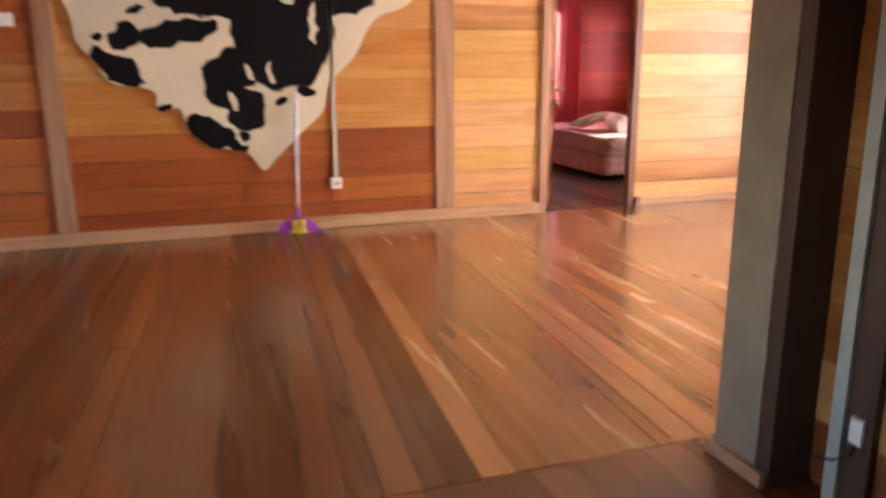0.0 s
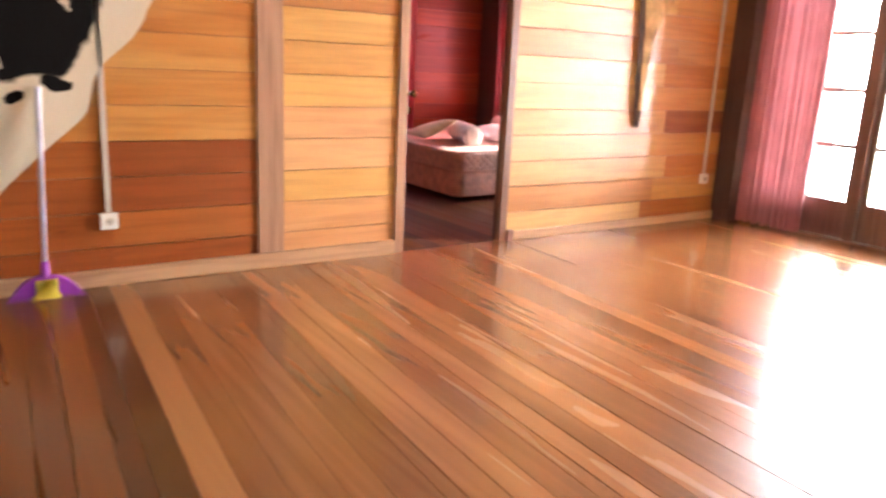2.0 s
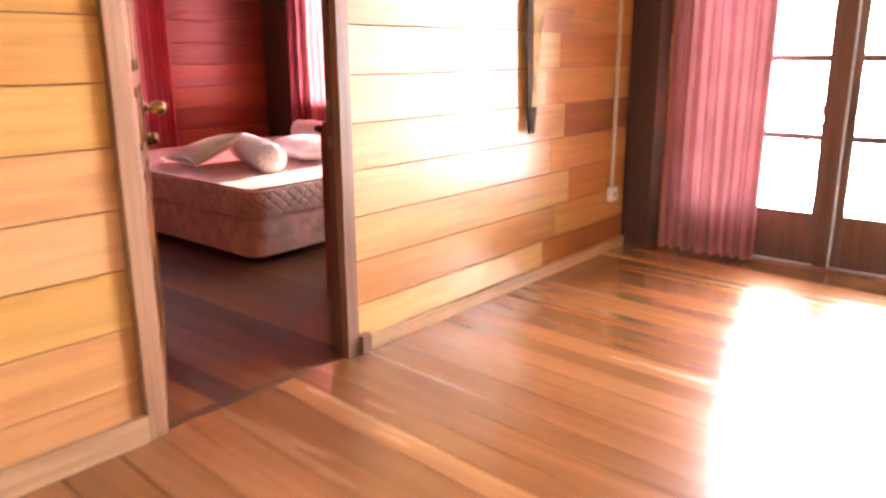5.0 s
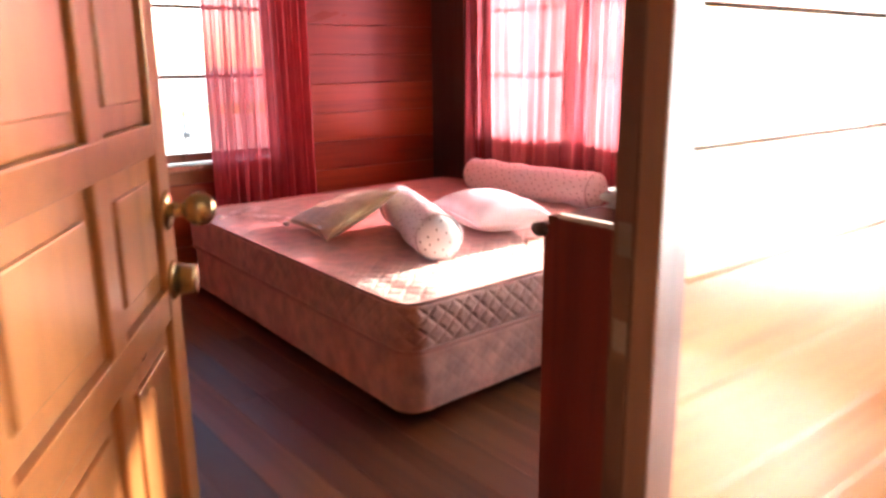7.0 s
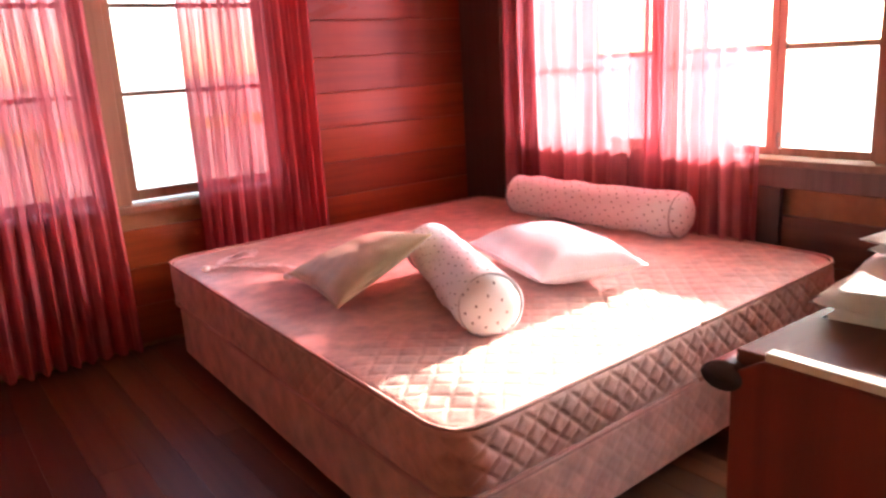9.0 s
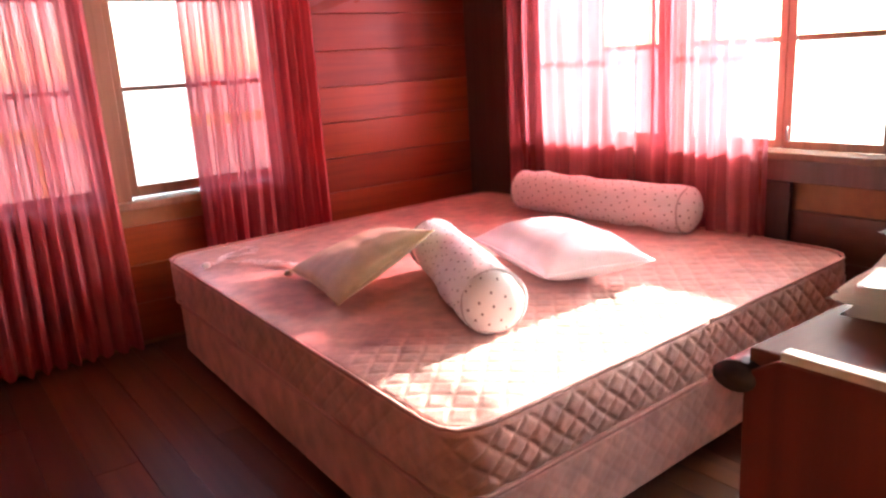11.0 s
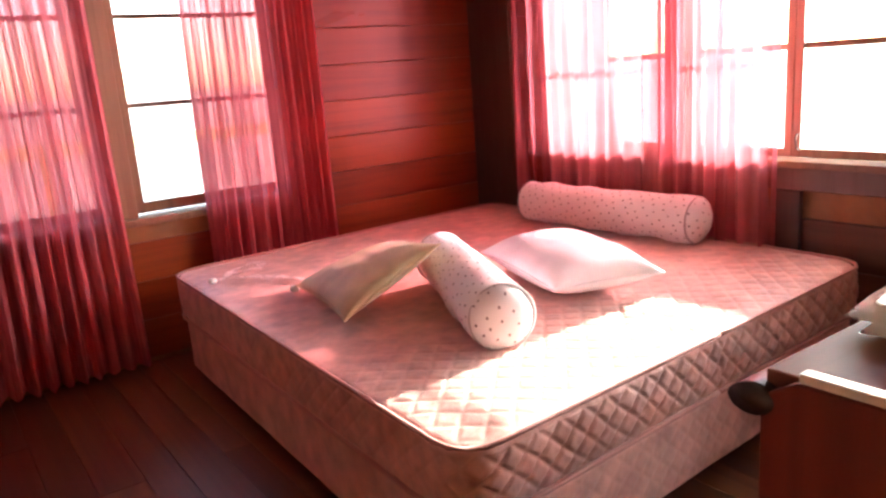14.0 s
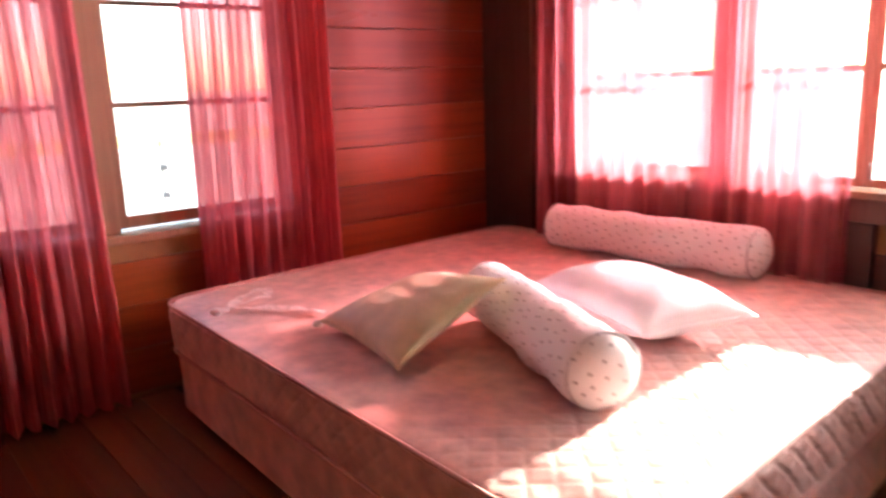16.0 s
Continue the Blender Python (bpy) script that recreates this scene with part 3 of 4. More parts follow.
# ---- windows ----
def sash(parent, axis, a0, a1, z0, z1, at, bars_z, bars_a, rail=0.055, bottom=None, thick=0.04, mat=None, bar=0.022, deep=0.028, glass=None):
    """A glazed sash in its own sub-tree: stiles, rails, glazing bars and glass; the wall runs along axis."""
    s = empty("sash", parent=parent)
    bottom = rail if bottom is None else bottom

    def slab(name, u0, u1, w0, w1, material_, d0, d1):
        bm = box(d0, d1, u0, u1, w0, w1, 0.004 if name != "pane" else 0) if axis == "y" else box(u0, u1, d0, d1, w0, w1, 0.004 if name != "pane" else 0)
        return part(name, bm, material_, s)

    slab("stile", a0, a0 + rail, z0, z1, mat, at, at + thick)
    slab("stile", a1 - rail, a1, z0, z1, mat, at, at + thick)
    slab("rail", a0 + rail, a1 - rail, z0, z0 + bottom, mat, at + 0.001, at + thick - 0.001)
    slab("rail", a0 + rail, a1 - rail, z1 - rail, z1, mat, at + 0.001, at + thick - 0.001)
    us = [a0 + rail] + [q for q in bars_a] + [a1 - rail]
    ws = [z0 + bottom] + [q for q in bars_z] + [z1 - rail]
    for q in bars_a:
        slab("glazing_bar", q - bar / 2, q + bar / 2, z0 + bottom, z1 - rail, mat, at + (thick - deep) / 2, at + (thick + deep) / 2)
    for q in bars_z:
        for u0, u1 in zip(us, us[1:]):
            slab("glazing_bar", u0 + (bar / 2 if u0 in bars_a else 0), u1 - (bar / 2 if u1 in bars_a else 0), q - bar / 2, q + bar / 2, mat, at + (thick - deep) / 2 + 0.001, at + (thick + deep) / 2 - 0.001)
    for u0, u1 in zip(us, us[1:]):
        for w0, w1 in zip(ws, ws[1:]):
            g = slab("pane", u0 - 0.004, u1 + 0.004, w0 - 0.004, w1 + 0.004, glass or M_GLASS, at + thick / 2 - 0.002, at + thick / 2 + 0.002)
            g.visible_shadow = glass is not None
    return s


GX = 6.465
# bedroom, east
window_1 = structure(empty("window_1"), "timber casement sashes with small panes", "window")
# the 7.19 sash gets the glass that lets no direct sun through
for a0, a1 in ((8.56, 9.31), (7.937, 8.43), (7.49, 7.935), (7.19, 7.408), (6.50, 6.765)):
    sash(window_1, "y", a0, a1, 0.865, 2.14, GX, [1.325, 1.735], [], rail=0.036, mat=M_FRAME, bar=0.026, deep=0.012, glass=M_GLASS_NO_SUN if a0 == 7.19 else None)
# the piece from 6.767 to 7.188 is widened to block sun from the floor
for a0, a1 in ((8.432, 8.558), (7.41, 7.488), (9.312, 9.34), (6.767, 7.188), (6.40, 6.498)):
    part("mullion", box(XE - 0.005, XO, a0, a1, 0.864, 2.17, 0.005), M_FRAME, window_1)
part("window_sill", box(XE - 0.05, XO, 6.38, 9.36, 0.83, 0.862, 0.006), M_FRAME, window_1)
part("window_head", box(XE - 0.004, XO, 6.50, 9.31, 2.142, 2.17, 0.004), M_FRAME, window_1)
part("apron", box(XE - 0.02, XE + 0.02, 6.40, 9.34, 0.735, 0.828, 0.004), M_FRAME_DARK, window_1)
for a in (7.90, 7.47):
    part("casement_hook", tube([(GX - 0.012, a, 0.90), (GX - 0.03, a, 0.905), (GX - 0.03, a + 0.004, 0.95), (GX - 0.02, a + 0.004, 0.965)], 0.005, 8), M_STEEL, window_1, "small steel casement hook", True)
# bedroom, north
window_2 = structure(empty("window_2"), "timber casement window with two sashes", "window")
for a0, a1 in ((3.36, 4.188), (4.272, 5.10)):
    sash(window_2, "x", a0, a1, 0.745, 2.11, YN + 0.07, [1.272, 1.69], [], rail=0.053, mat=M_FRAME)
part("mullion", box(4.19, 4.27, YN - 0.012, YNO, 0.737, 2.14, 0.005), M_FRAME, window_2)
part("window_frame", box(3.31, 3.358, YN - 0.01, YNO, 0.737, 2.14, 0.005), M_FRAME, window_2)
part("window_frame", box(5.102, 5.15, YN - 0.01, YNO, 0.737, 2.14, 0.005), M_FRAME, window_2)
part("window_head", box(3.36, 5.10, YN - 0.008, YNO, 2.112, 2.14, 0.004), M_FRAME, window_2)
part("window_sill", box(3.29, 5.17, YN - 0.045, YNO, 0.70, 0.735, 0.006), M_FRAME, window_2)
# living room: glazed doors
window_3 = structure(empty("window_3"), "row of timber glazed doors with small panes", "glazed door")
for a0, a1 in ((4.78, 5.60), (3.875, 4.695), (2.975, 3.795)):
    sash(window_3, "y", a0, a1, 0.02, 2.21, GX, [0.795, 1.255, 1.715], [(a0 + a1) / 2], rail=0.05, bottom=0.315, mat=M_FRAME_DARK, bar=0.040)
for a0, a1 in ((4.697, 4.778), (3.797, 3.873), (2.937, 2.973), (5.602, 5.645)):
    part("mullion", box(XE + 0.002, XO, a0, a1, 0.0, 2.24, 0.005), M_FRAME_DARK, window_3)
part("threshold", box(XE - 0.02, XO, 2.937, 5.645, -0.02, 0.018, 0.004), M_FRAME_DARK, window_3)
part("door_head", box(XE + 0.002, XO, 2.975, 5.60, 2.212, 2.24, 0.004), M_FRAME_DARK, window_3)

# glowing sheet added for the overexposed outdoors beyond the glazed doors; lights the room, blocks sun
structure(mesh_object("backdrop", box(9.6, 9.65, 1.9, 6.7, -0.9, 3.6), M_BACKDROP), "glowing white sheet in place of the bright outdoors", "backdrop")


# ---- curtains ----
def curtain(name, axis, a0, a1, at, z0, z1, folds, depth, label, seed, side=-1, flare=0.0, mat=None):
    """A hung cloth in soft, uneven pleats with a hem; it hangs along axis at the given place."""
    rnd = random.Random(seed)
    thing = tagged(empty(name), label, "curtain")
    ph = [rnd.uniform(0, 6.28) for _ in range(5)]
    nu, nv = folds * 18, 26
    bm = bmesh.new()
    rows = []
    for j in range(nv + 1):
        v = j / nv
        z = z0 + (z1 - z0) * v
        row = []
        for i in range(nu + 1):
            u = i / nu
            w = u + 0.018 * math.sin(9 * u + ph[0]) + 0.012 * math.sin(3.1 * v + 7 * u + ph[1])
            amp = depth * (0.55 + 0.45 * math.sin(5.3 * u + ph[2]) ** 2) * (1.0 - 0.35 * v)
            off = amp * math.sin(2 * math.pi * folds * w + 0.6 * math.sin(2.2 * v + ph[3] + 4 * u))
            off += 0.3 * amp * math.sin(2 * math.pi * folds * 2.3 * w + ph[4]) + 0.09 * amp * math.sin(2 * math.pi * folds * 5.1 * w + ph[1])
            a = a0 + (a1 - a0) * u + (u - 0.5) * flare * (1 - v)
            lift = 0.012 * math.sin(2 * math.pi * folds * w + 1.0) * (1 - v)
            p = (a, at + off, z + lift) if axis == "x" else (at + off, a, z + lift)
            row.append(bm.verts.new(p))
        rows.append(row)
    for r, s in zip(rows, rows[1:]):
        for i in range(nu):
            bm.faces.new((r[i], r[i + 1], s[i + 1], s[i]))
    c = part("cloth", bm, mat or M_CURTAIN, thing, smooth=True)
    rod_a, rod_b = a0 - 0.03, a1 + 0.03
    part("rod", tube([(rod_a, at, z1 + 0.012), (rod_b, at, z1 + 0.012)] if axis == "x" else [(at, rod_a, z1 + 0.012), (at, rod_b, z1 + 0.012)], 0.009), M_CONDUIT, thing)
    return thing


curtain("curtain", "x", 3.30, 4.17, YN - 0.10, 0.03, 2.3, 13, 0.042, "pink translucent curtain in pleats beside a window", 1, flare=0.04, mat=M_CURTAIN_N)
curtain("curtain", "x", 4.59, 5.29, YN - 0.10, 0.03, 2.3, 12, 0.042, "pink translucent curtain in pleats beside a window", 2, flare=0.03, mat=M_CURTAIN_N)
curtain("curtain", "y", 8.50, 9.50, XE - 0.10, 0.10, 2.3, 9, 0.045, "pink sheer curtain glowing in front of a window", 3)
curtain("curtain", "y", 7.93, 8.49, XE - 0.10, 0.10, 2.3, 7, 0.045, "pink sheer curtain glowing in front of a window", 4)
curtain("curtain", "y", 5.09, 5.72, XE - 0.11, 0.03, 2.35, 8, 0.04, "dusty pink floor-length curtain beside glazed doors", 5, mat=M_CURTAIN_DULL)


# ---- bed ----
BED = (5.30, 8.62, 0.0)
BW, BL = 2.04, 2.30


def plan_point(hx, hy, r, s):
    """A point and outward normal at the arc length s along a rounded rectangle, from the middle of its south side eastward."""
    ex, ey, arc = 2 * (hx - r), 2 * (hy - r), math.pi * r / 2
    s = (s + ex / 2) % (2 * ex + 2 * ey + 4 * arc)
    for px, py, dx, dy, cx, cy, a in ((-hx + r, -hy, 1, 0, hx - r, -hy + r, 270), (hx, -hy + r, 0, 1, hx - r, hy - r, 0), (hx - r, hy, -1, 0, -hx + r, hy - r, 90), (-hx, hy - r, 0, -1, -hx + r, -hy + r, 180)):
        run = ex if dx else ey
        if s <= run:
            return Vector((px + dx * s, py + dy * s, 0)), Vector((dy, -dx, 0))
        s -= run
        if s <= arc:
            t = radians(a) + s / r
            return Vector((cx + r * math.cos(t), cy + r * math.sin(t), 0)), Vector((math.cos(t), math.sin(t), 0))
        s -= arc
    return Vector((-hx + r, -hy, 0)), Vector((0, -1, 0))


def quilt(u, v, cell=0.043):
    """Height of a quilted cloth: flat lozenges between narrow crossing stitch lines, with small puckers."""
    u += 0.010 * noise.noise(Vector((u * 6, v * 6, 1.7)))
    v += 0.006 * noise.noise(Vector((u * 9, v * 9, 6.7)))
    a, b = (u + v) / (2 * cell), (u - v) / (2 * cell)
    d = min(abs(a - round(a)), abs(b - round(b)))
    crease = 1 - abs(noise.noise(Vector((u * 15, v * 15, 4.0)))) * 2
    return min(d / 0.17, 1) ** 0.7 + 0.22 * crease + 0.18 * noise.noise(Vector((u * 34, v * 34, 4.0)))


def mattress_mesh(hx, hy, z0, z1, r, edge, puff):
    """The bordered sides and the quilted top in one skin."""
    bm = bmesh.new()
    total = 4 * (hx - r) + 4 * (hy - r) + 2 * math.pi * r
    n = 1500
    ring_z = [(0.02, z0), (0.006, z0 + 0.008)] + [(0, z0 + 0.015 + (z1 - z0 - 0.03) * k / 34) for k in range(35)] + [(0.006, z1 - 0.006), (0.014, z1)]
    rings = []
    for inset, z in ring_z:
        row = []
        for i in range(n):
            s = total * i / n
            p, q = plan_point(hx, hy, r, s)
            d = 0.0
            if inset == 0:
                rise = math.sin(math.pi * (z - z0) / (z1 - z0)) ** 0.5
                d = puff * rise * (0.3 + 0.7 * max(0, -q.y) ** 2) * quilt(s, z * 1.15) + 0.004 * noise.noise(Vector((s * 3, z * 3, 0)))
            row.append(bm.verts.new(p + q * (d - inset) + Vector((0, 0, z))))
        rings.append(row)
    for a, b in zip(rings, rings[1:]):
        for i in range(n):
            j = (i + 1) % n
            bm.faces.new((a[i], a[j], b[j], b[i]))
    bm.faces.new(rings[0][::-1])
    # top: a grid drawn onto the rounded plan
    m, k = 320, 360
    hx2, hy2, r2 = hx - 0.012, hy - 0.012, r - 0.012
    grid = []
    for j in range(k + 1):
        row = []
        for i in range(m + 1):
            x, y = hx2 * (2 * i / m - 1), hy2 * (2 * j / k - 1)
            ox, oy = abs(x) - (hx2 - r2), abs(y) - (hy2 - r2)
            if ox > 0 and oy > 0 and math.hypot(ox, oy) > r2:
                f = r2 / math.hypot(ox, oy)
                x, y = math.copysign(hx2 - r2 + ox * f, x), math.copysign(hy2 - r2 + oy * f, y)
                ox, oy = abs(x) - (hx2 - r2), abs(y) - (hy2 - r2)
            dist = r2 - math.hypot(max(ox, 0), max(oy, 0)) if (ox > 0 and oy > 0) else min(hx2 - abs(x), hy2 - abs(y))
            fade = min(max(dist, 0) / 0.05, 1)
            z = z1 + fade ** 0.5 * (0.004 + puff * (0.06 + 0.36 * min(1, max(0, (-0.45 - y) / 0.35))) * quilt(x, y, 0.047)) + 0.004 * noise.noise(Vector((x * 2, y * 2, 9)))* fade
            row.append(bm.verts.new((x, y, z)))
        grid.append(row)
    for j in range(k):
        for i in range(m):
            bm.faces.new((grid[j][i], grid[j][i + 1], grid[j + 1][i + 1], grid[j + 1][i]))
    return bm


def skew(bm):
    """The soft slab has sagged a little out of square."""
    for v in bm.verts:
        v.co.x, v.co.y = v.co.x + 0.022 * v.co.y, v.co.y + 0.055 * v.co.x
    return bm


def piping(hx, hy, r, z, radius):
    total = 4 * (hx - r) + 4 * (hy - r) + 2 * math.pi * r
    pts = []
    for i in range(181):
        p, q = plan_point(hx, hy, r, total * i / 180)
        pts.append(p + Vector((0, 0, z)))
    return tube(pts, radius, 8)


def bed():
    b = tagged(empty("bed", BED[0], BED[1], 0, BED[2]), "bare double bed with a pink quilted mattress on a divan base", "bed")
    hx, hy, r = BW / 2, BL / 2, 0.11
    part("divan_base", skew(mattress_mesh(hx - 0.01, hy - 0.01, 0.055, 0.300, r, 0.02, 0.003)), M_BASE, b, "pink fabric-covered divan base", True)
    for x in (-0.8, 0.8):
        for y in (-0.9, 0.9):
            part("foot", lathe([(0.025, 0), (0.03, 0.01), (0.03, 0.055)], 12, (x, y, 0)), M_NOSE, b)
    m = part("mattress", skew(mattress_mesh(hx, hy, 0.310, 0.497, r, 0.03, 0.0125)), M_MATTRESS, b, "pink quilted mattress", True)
    part("piping", skew(piping(hx + 0.002, hy + 0.002, r, 0.499, 0.007)), M_PIPING, m, "pale corded edge", True)
    part("piping", skew(piping(hx + 0.002, hy + 0.002, r, 0.310, 0.007)), M_PIPING, m, "pale corded edge", True)
    return b


bed()


def capsule(name, p, q, radius, label, mat):
    """A bolster: a stuffed tube with soft, slightly flattened ends."""
    p, q = Vector(p), Vector(q)
    length = (q - p).length
    t = tagged(empty(name), label, "bolster")
    t.matrix_basis = Matrix.Translation(p) @ (q - p).to_track_quat("Z", "Y").to_matrix().to_4x4()
    prof = []
    for k in range(9):
        a = radians(90 * k / 8)
        prof.append((max(radius * math.sin(a), 0.004), 0.06 * (1 - math.cos(a))))
    n = 40
    for k in range(1, n):
        prof.append((radius * (1 + 0.03 * math.sin(k * 0.6)), 0.06 + (length - 0.12) * k / n))
    for k in range(9):
        a = radians(90 * k / 8)
        prof.append((max(radius * math.cos(a), 0.004), length - 0.06 + 0.06 * math.sin(a)))
    bm = lathe(prof, 48)
    for v in bm.verts:
        w = noise.noise(v.co * 7 + Vector((p.x, 0, 0))) * 0.010 + noise.noise(v.co * 26) * 0.003
        v.co += Vector((v.co.x, v.co.y, 0)).normalized() * w
        if v.co.x < -0.6 * radius:
            v.co.x *= 0.97
    part("cover", bm, mat, t, smooth=True)
    for z in (0.045, length - 0.045):
        part("seam_cord", lathe([(radius * 0.98, z - 0.003), (radius * 1.022, z), (radius * 0.98, z + 0.003)], 32), M_SEAM, t, "grey corded end seam", True)
    return t


capsule("bolster", (4.725, 7.80, 0.604), (5.075, 8.63, 0.604), 0.104, "white bolster with small sprigs, lying across the bed", M_DOTS)
capsule("bolster", (6.18, 8.15, 0.605), (6.13, 9.27, 0.605), 0.105, "white bolster with small sprigs against the curtain", M_DOTS)


def pillow(name, x, y, z, rx, ry, rz, sx, sy, sz, label, mat, sag=0.0):
    t = tagged(empty(name), label, "pillow")
    t.matrix_basis = pose(x, y, z, rx, ry, rz)
    bm = bmesh.new()
    n = 56
    top, bot = [], []
    for j in range(n + 1):
        a, b = [], []
        for i in range(n + 1):
            u, v = 2 * i / n - 1, 2 * j / n - 1
            low = -sag * (u + 1) * (v + 1) / 4
            w = max(0.0, (1 - abs(u) ** 2.6) * (1 - abs(v) ** 2.6)) ** 0.55
            px = sx / 2 * u * (1 - 0.07 * (1 - v * v) * abs(u) ** 3)
            py = sy / 2 * v * (1 - 0.07 * (1 - u * u) * abs(v) ** 3)
            q = Vector((px * 7 + 3 * py, py * 5, x * 3))
            wr = w * (0.011 * (1 - 2 * abs(noise.noise(q))) * (0.35 + abs(u)) + 0.003 * noise.noise(Vector((px * 4, py * 14, y))) + 0.003 * noise.noise(Vector((px * 24, py * 6, y))))
            a.append(bm.verts.new((px, py, sz / 2 * w + wr + low)))
            b.append(bm.verts.new((px, py, -sz / 2 * w * 0.8 + low)))
        top.append(a)
        bot.append(b)
    for j in range(n):
        for i in range(n):
            bm.faces.new((top[j][i], top[j][i + 1], top[j + 1][i + 1], top[j + 1][i]))
            bm.faces.new((bot[j][i], bot[j + 1][i], bot[j + 1][i + 1], bot[j][i + 1]))
    bmesh.ops.remove_doubles(bm, verts=bm.verts, dist=0.0006)
    part("cover", bm, mat, t, smooth=True)
    rim = []
    for k in range(4 * 16 + 1):
        side, f = (k // 16) % 4, (k % 16) / 8 - 1
        u, v = ((f, -1), (1, f), (-f, 1), (-1, -f))[side]
        rim.append((sx / 2 * u * (1 - 0.07 * (1 - v * v) * abs(u) ** 3), sy / 2 * v * (1 - 0.07 * (1 - u * u) * abs(v) ** 3), -sag * (u + 1) * (v + 1) / 4))
    part("seam", tube(rim, 0.0035, 6), mat, t, smooth=True)
    return t


pillow("pillow", 5.36, 8.20, 0.590, 0, 0, 73, 0.66, 0.43, 0.19, "white satin pillow on the bed", M_PILLOW)
pillow("pillow", 4.715, 8.615, 0.635, 0, -28, -8, 0.43, 0.56, 0.13, "cream pillow leaning against a bolster", M_CREAM, 0.125)


def ribbon_strip(path, width, z, rows=8):
    """A thin band of cloth along a bent line, lifting and twisting a little."""
    bm = bmesh.new()
    pts = []
    for p, q in zip(path, path[1:]):
        pts += [Vector(p).lerp(Vector(q), k / rows) for k in range(rows)]
    pts.append(Vector(path[-1]))
    low, high = [], []
    for k, p in enumerate(pts):
        d = (pts[min(k + 1, len(pts) - 1)] - pts[max(k - 1, 0)]).normalized()
        side = Vector((-d.y, d.x)) * width / 2
        h = z + 0.005 + 0.006 * abs(math.sin(k * 0.5))
        tilt = 0.005 * math.sin(k * 0.37)
        low.append([bm.verts.new((p.x + e * side.x, p.y + e * side.y, h + e * tilt)) for e in (-1, 1)])
        high.append([bm.verts.new((p.x + e * side.x, p.y + e * side.y, h + e * tilt + 0.0025)) for e in (-1, 1)])
    for k in range(len(pts) - 1):
        for ring in ((high[k][0], high[k + 1][0], high[k + 1][1], high[k][1]), (low[k][1], low[k + 1][1], low[k + 1][0], low[k][0]),
                     (low[k][0], low[k + 1][0], high[k + 1][0], high[k][0]), (high[k][1], high[k + 1][1], low[k + 1][1], low[k][1])):
            bm.faces.new(ring)
    return bm


def ribbon():
    """A striped tie from a pillow, trailing over the mattress in a loose loop."""
    t = tagged(empty("ribbon"), "thin pink striped ribbon lying on the mattress", "ribbon")
    part("band", ribbon_strip([(4.66, 9.05), (4.62, 9.14), (4.53, 9.26), (4.43, 9.345), (4.35, 9.335)], 0.034, 0.509), M_RIBBON, t)
    part("loop", ribbon_strip([(4.43, 9.345), (4.51, 9.43), (4.62, 9.50), (4.645, 9.44), (4.60, 9.385), (4.47, 9.35)], 0.030, 0.514), M_RIBBON, t)
    for x, y in ((4.37, 9.335), (4.57, 8.935)):
        part("knot", lathe([(0.004, 0), (0.016, 0.004), (0.021, 0.014), (0.014, 0.025), (0.003, 0.027)], 12, (x, y, 0.505)), M_TOWEL, t, "small white knot", True)
    return t


ribbon()


# ---- dresser ----
def dresser():
    x0, x1, y0, y1 = 4.165, 5.45, 6.06, 6.664
    d = tagged(empty("dresser"), "dark red varnished wooden dresser with a rounded dark edge", "dresser")
    for x in (x0, x1 - 0.02):
        bm = bmesh.new()
        ring = [(y0, 0), (y1, 0), (y1, 0.925), (y1 - 0.045, 0.953), (y0, 0.953)]
        f = bm.faces.new([bm.verts.new((x, y, z)) for y, z in ring])
        for v in bmesh.ops.extrude_face_region(bm, geom=[f])["geom"]:
            if isinstance(v, bmesh.types.BMVert):
                v.co.x += 0.02
        bmesh.ops.recalc_face_normals(bm, faces=bm.faces)
        bmesh.ops.bevel(bm, geom=bm.edges[:], offset=0.002, segments=2, affect="EDGES")
        part("side_panel", bm, M_DRESSER, d, "dark red panel with a cut corner")
        part("edge_strip", box(x, x + 0.02, y0, y1 - 0.046, 0.954, 0.966, 0.002), M_EDGE, d, "pale worn edge strip")
    part("back_panel", box(x0 + 0.021, x1 - 0.021, y0, y0 + 0.012, 0.02, 0.93), M_DRESSER, d)
    part("plinth", box(x0 + 0.021, x1 - 0.021, y1 - 0.03, y1 - 0.012, 0, 0.08), M_DRESSER, d)
    part("top", box(x0 + 0.021, x1 - 0.021, y0 + 0.013, y1 + 0.006, 0.93, 0.952, 0.003), M_DRESSER_TOP, d)
    lip = tube([(x0 - 0.004, y1 + 0.012, 0.917), (x0 + 0.01, y1 + 0.012, 0.917), (x1 + 0.004, y1 + 0.012, 0.917)], 0.019, 16)
    for v in lip.verts:
        v.co.y += 0.55 * (v.co.y - y1 - 0.012)
    part("nosing", lip, M_NOSE, d, "dark rounded front lip", True)
    w = (x1 - x0 - 0.046) / 2
    for c in range(2):
        for r in range(4):
            u0 = x0 + 0.022 + c * (w + 0.002)
            z0 = 0.09 + r * 0.205
            dr = part("drawer", box(u0, u0 + w - 0.002, y1 - 0.02, y1 - 0.003, z0, z0 + 0.19, 0.003), M_DRESSER, d)
            part("knob", lathe([(0.008, 0), (0.008, 0.012), (0.017, 0.02), (0.014, 0.03), (0.004, 0.033)], 14, (u0 + w / 2, y1 - 0.003, z0 + 0.1), "y"), M_BRASS, dr)
    return d


dresser()


